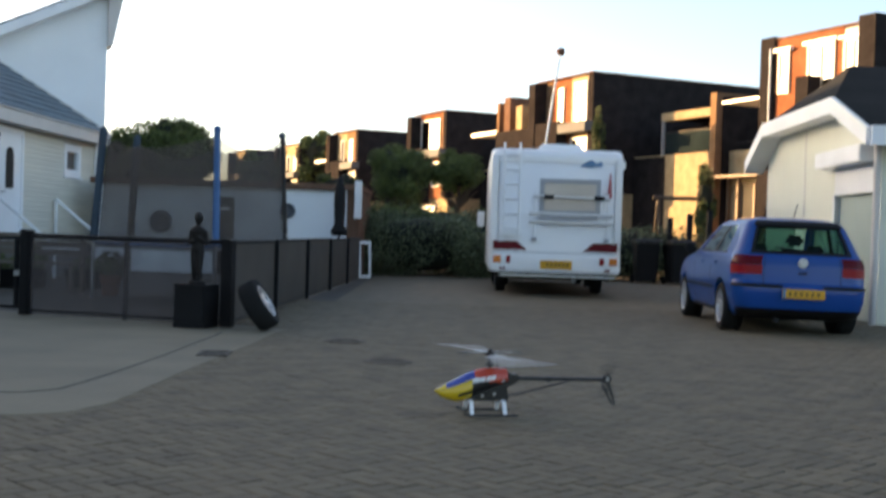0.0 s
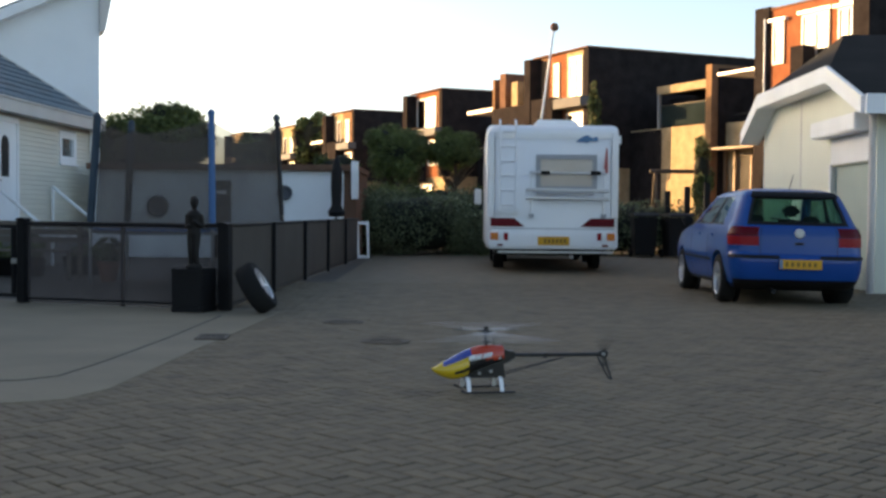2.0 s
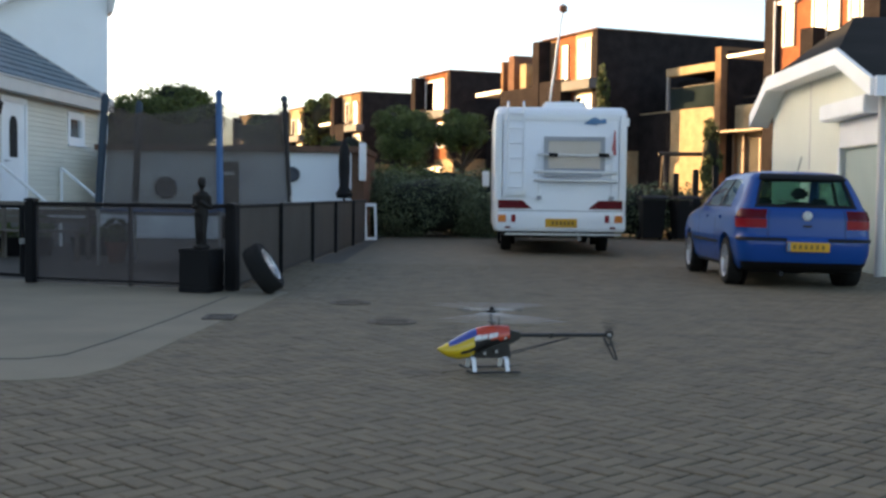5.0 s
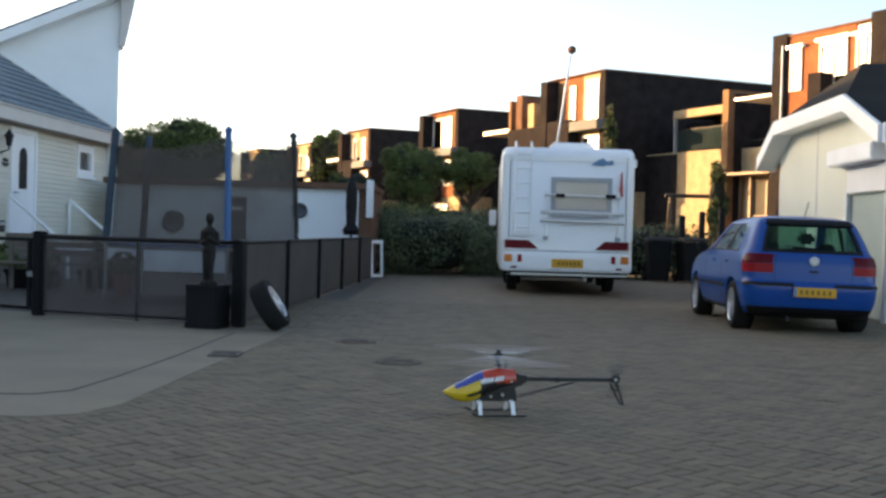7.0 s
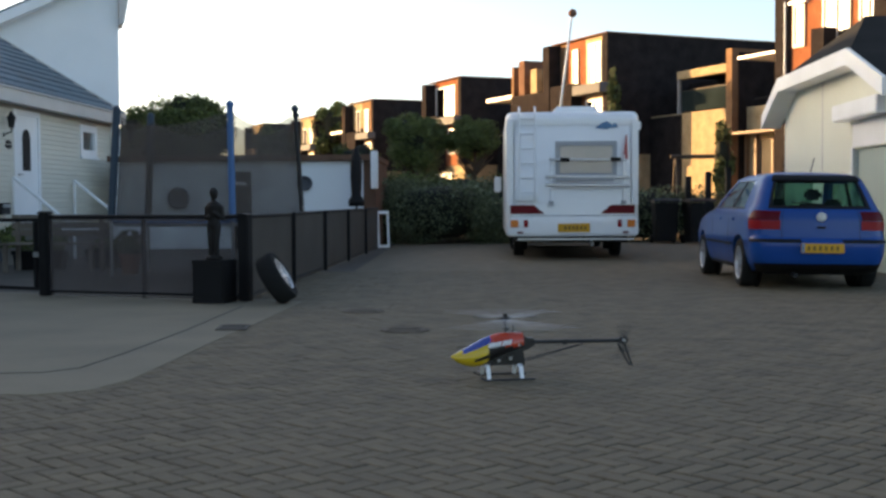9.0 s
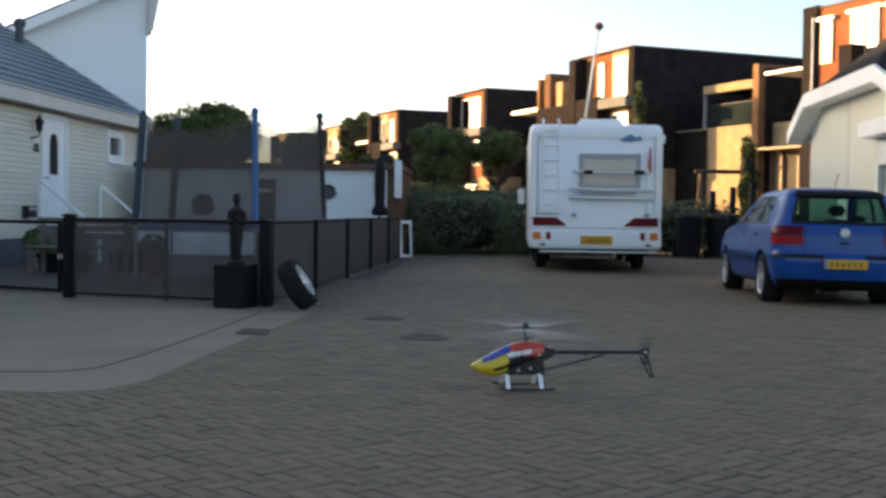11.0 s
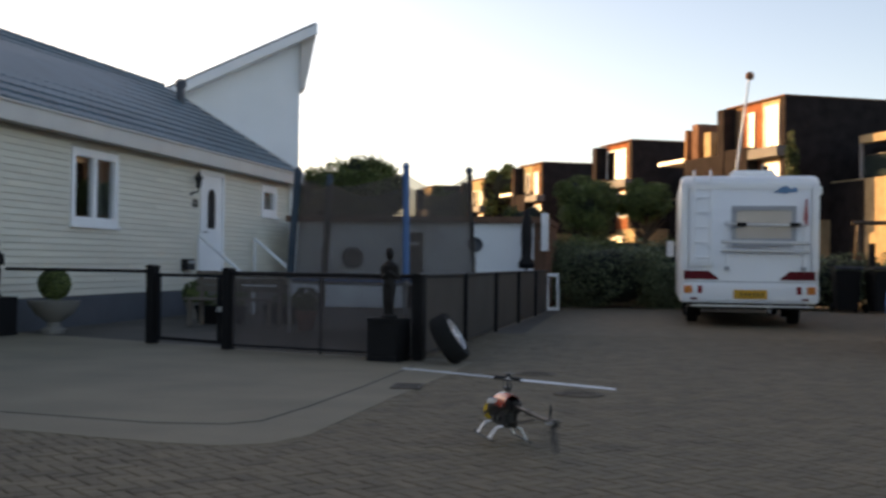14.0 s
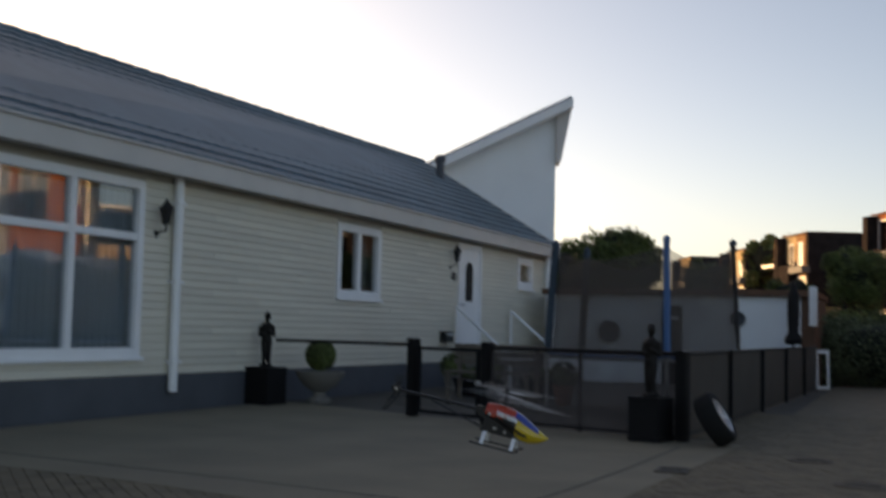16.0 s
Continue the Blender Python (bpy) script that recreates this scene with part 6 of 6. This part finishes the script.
for a in range(-190, 200):
    for b in range(-190, 200):
        k = (a - b) % 4
        if k == 0:
            cx, cy, vert = a + 1.0, b + 0.5, False
        elif k == 2:
            cx, cy, vert = a + 0.5, b, True
        else:
            continue
        # turn the lattice so that alike stones run across the yard
        x, y = (cx + cy) * PW * Q, 13.0 + (cy - cx) * PW * Q
        if not (3.6 < y < 17.5 and -(1.2 + (1.0 if y < 8 else 0.42) * y) < x < 1.2 + 0.42 * y) or all(inside(x + i, y + j, APRON) for i in (-0.2, 0.2) for j in (-0.2, 0.2)):
            continue
        if x < -2.2 and y > 12.2:
            continue
        ang = -45 + (90 if vert else 0)
        dz, tx, ty = rngp.normal(0, 0.0012), rngp.normal(0, 0.5), rngp.normal(0, 0.5)
        if y < 6.1 and abs(x - 0.35) < 1.4 and near < 300:
            near += 1
            p = new("paver", paver_me)
            p.parent = road
            p.matrix_basis = pose(x, y, dz, tx, ty, ang)
        else:
            c, s = math.cos(radians(ang)), math.sin(radians(ang))
            w = np.stack([x + c * base[:, 0] - s * base[:, 1], y + s * base[:, 0] + c * base[:, 1],
                          base[:, 2] + dz + base[:, 0] * math.tan(radians(ty)) + base[:, 1] * math.tan(radians(tx))], 1)
            o = len(verts)
            verts.extend(w.tolist())
            faces.extend([tuple(i + o for i in f) for f in pf])
me = bpy.data.meshes.new("pavers")
me.from_pydata(verts, [], faces)
me.materials.append(M_PAVE)
ob = new("pavers", me)
ob.parent = road
tagged(ob, kind="stuff")
# the far part of the yard, where single stones can no longer be told apart
bm = B()
box(bm, -1.6, 9, 17.5, 31, -0.3, -0.003)
box(bm, -60, -8.6, -30, 3.0, -0.3, -0.003)
part("far_paving", bm, M_PAVE, road)

# ---- cream lap siding on the house wall ----
BH, BLN = 0.1, 4.4
board_me = {}


def board_mesh(L):
    """One siding board: thin at the top, standing proud at its rounded lower edge."""
    key = round(L, 3)
    if key not in board_me:
        prof = [(0.002, BH), (0.006, BH), (0.021, 0.012), (0.02, 0.004), (0.014, 0.0), (0.002, 0.0)]
        y = L / 2 - 0.001
        v = [(x, -y, z) for x, z in prof] + [(x, y, z) for x, z in prof]
        f = [(i, i + 1, i + 7, i + 6) for i in range(5)] + [tuple(range(6))[::-1], tuple(range(6, 12))]
        me = bpy.data.meshes.new("plank")
        me.from_pydata(v, [], f)
        me.materials.append(M_SIDING)
        board_me[key] = me
    return board_me[key]


for r in range(25):
    z = 0.465 + r * BH
    if z + BH > 2.96:
        break
    cuts = [(HY0, HY1)]
    for h in OPEN:
        if h[2] - 0.06 < z + BH / 2 < h[3] + 0.03:
            cuts = [q for a, b in cuts for q in (((a, h[0] - 0.005), (h[1] + 0.005, b)) if a < h[0] and h[1] < b else ((a, b),))]
    for a, b in cuts:
        y = a
        first = True
        while y < b - 0.02:
            e = min(b, y + (BLN * (0.35 + 0.13 * ((r * 3) % 5)) if first else BLN))
            first = False
            p = new("plank", board_mesh(e - y))
            p.parent = wall_west
            p.matrix_basis = Matrix.Translation((0, (y + e) / 2, z)) @ Matrix.Rotation(radians(rngp.normal(0, 0.15)), 4, "Y")
            y = e



# ---- what moves ----
# helicopter: seconds, place of the skids under the shaft, heading from +y clockwise, nose up, lean to its right
FLIGHT = [
    (0.0, 0.298, 6.82, 0.006, -100, 0, 0), (8.7, 0.298, 6.82, 0.006, -100, 0, 0), (11.0, 0.315, 6.74, 0.006, -100, 0, 0), (11.6, 0.31, 6.79, 0.006, -99, 0, 0),
    (12.0, 0.262, 6.83, 0.035, -97, -1, 0), (12.5, 0.208, 6.75, 0.094, -93, -2, 0), (13.0, 0.047, 6.4, 0.16, -77, -1, -4), (13.3, -0.12, 6.5, 0.145, -66, -2, -4),
    (13.5, -0.284, 6.6, 0.124, -54, -3, -3), (14.0, -0.744, 6.75, 0.03, -27, 2, 4), (14.5, -1.263, 6.7, 0.04, 19, -3, 5), (15.0, -1.775, 6.8, 0.127, 63, 2.5, 3),
    (15.5, -2.233, 6.95, 0.29, 74, -4, 0), (16.0, -2.581, 7.3, 0.351, 80, -12, 0)]


def motions():
    walk(heli, [(t, pose(x, y, z, p, r, -h)) for t, x, y, z, h, p, r in FLIGHT])
    ts, hs = [r[0] for r in FLIGHT], [r[4] for r in FLIGHT]
    spin, turn_t, whirl = [], [], -84.0
    for k in range(481):
        t = k / 30
        step = 37.667 if 0 < k <= 12 else 79.667 if 361 <= k <= 372 else 12.0 if 12.4 < t <= 14.2 else 84.0
        # two blades: half a turn brings the rotor back to the same look
        whirl += step
        a = whirl + float(np.interp(t, ts, hs)) + 19
        spin.append((t, pose(0, 0, 0.35, 0, 0, a)))
        turn_t.append((t, pose(-0.03, -0.715, 0.208, 84.0 * k, 0, 0)))
    walk(rotor, spin)
    walk(tail, turn_t)


motions()
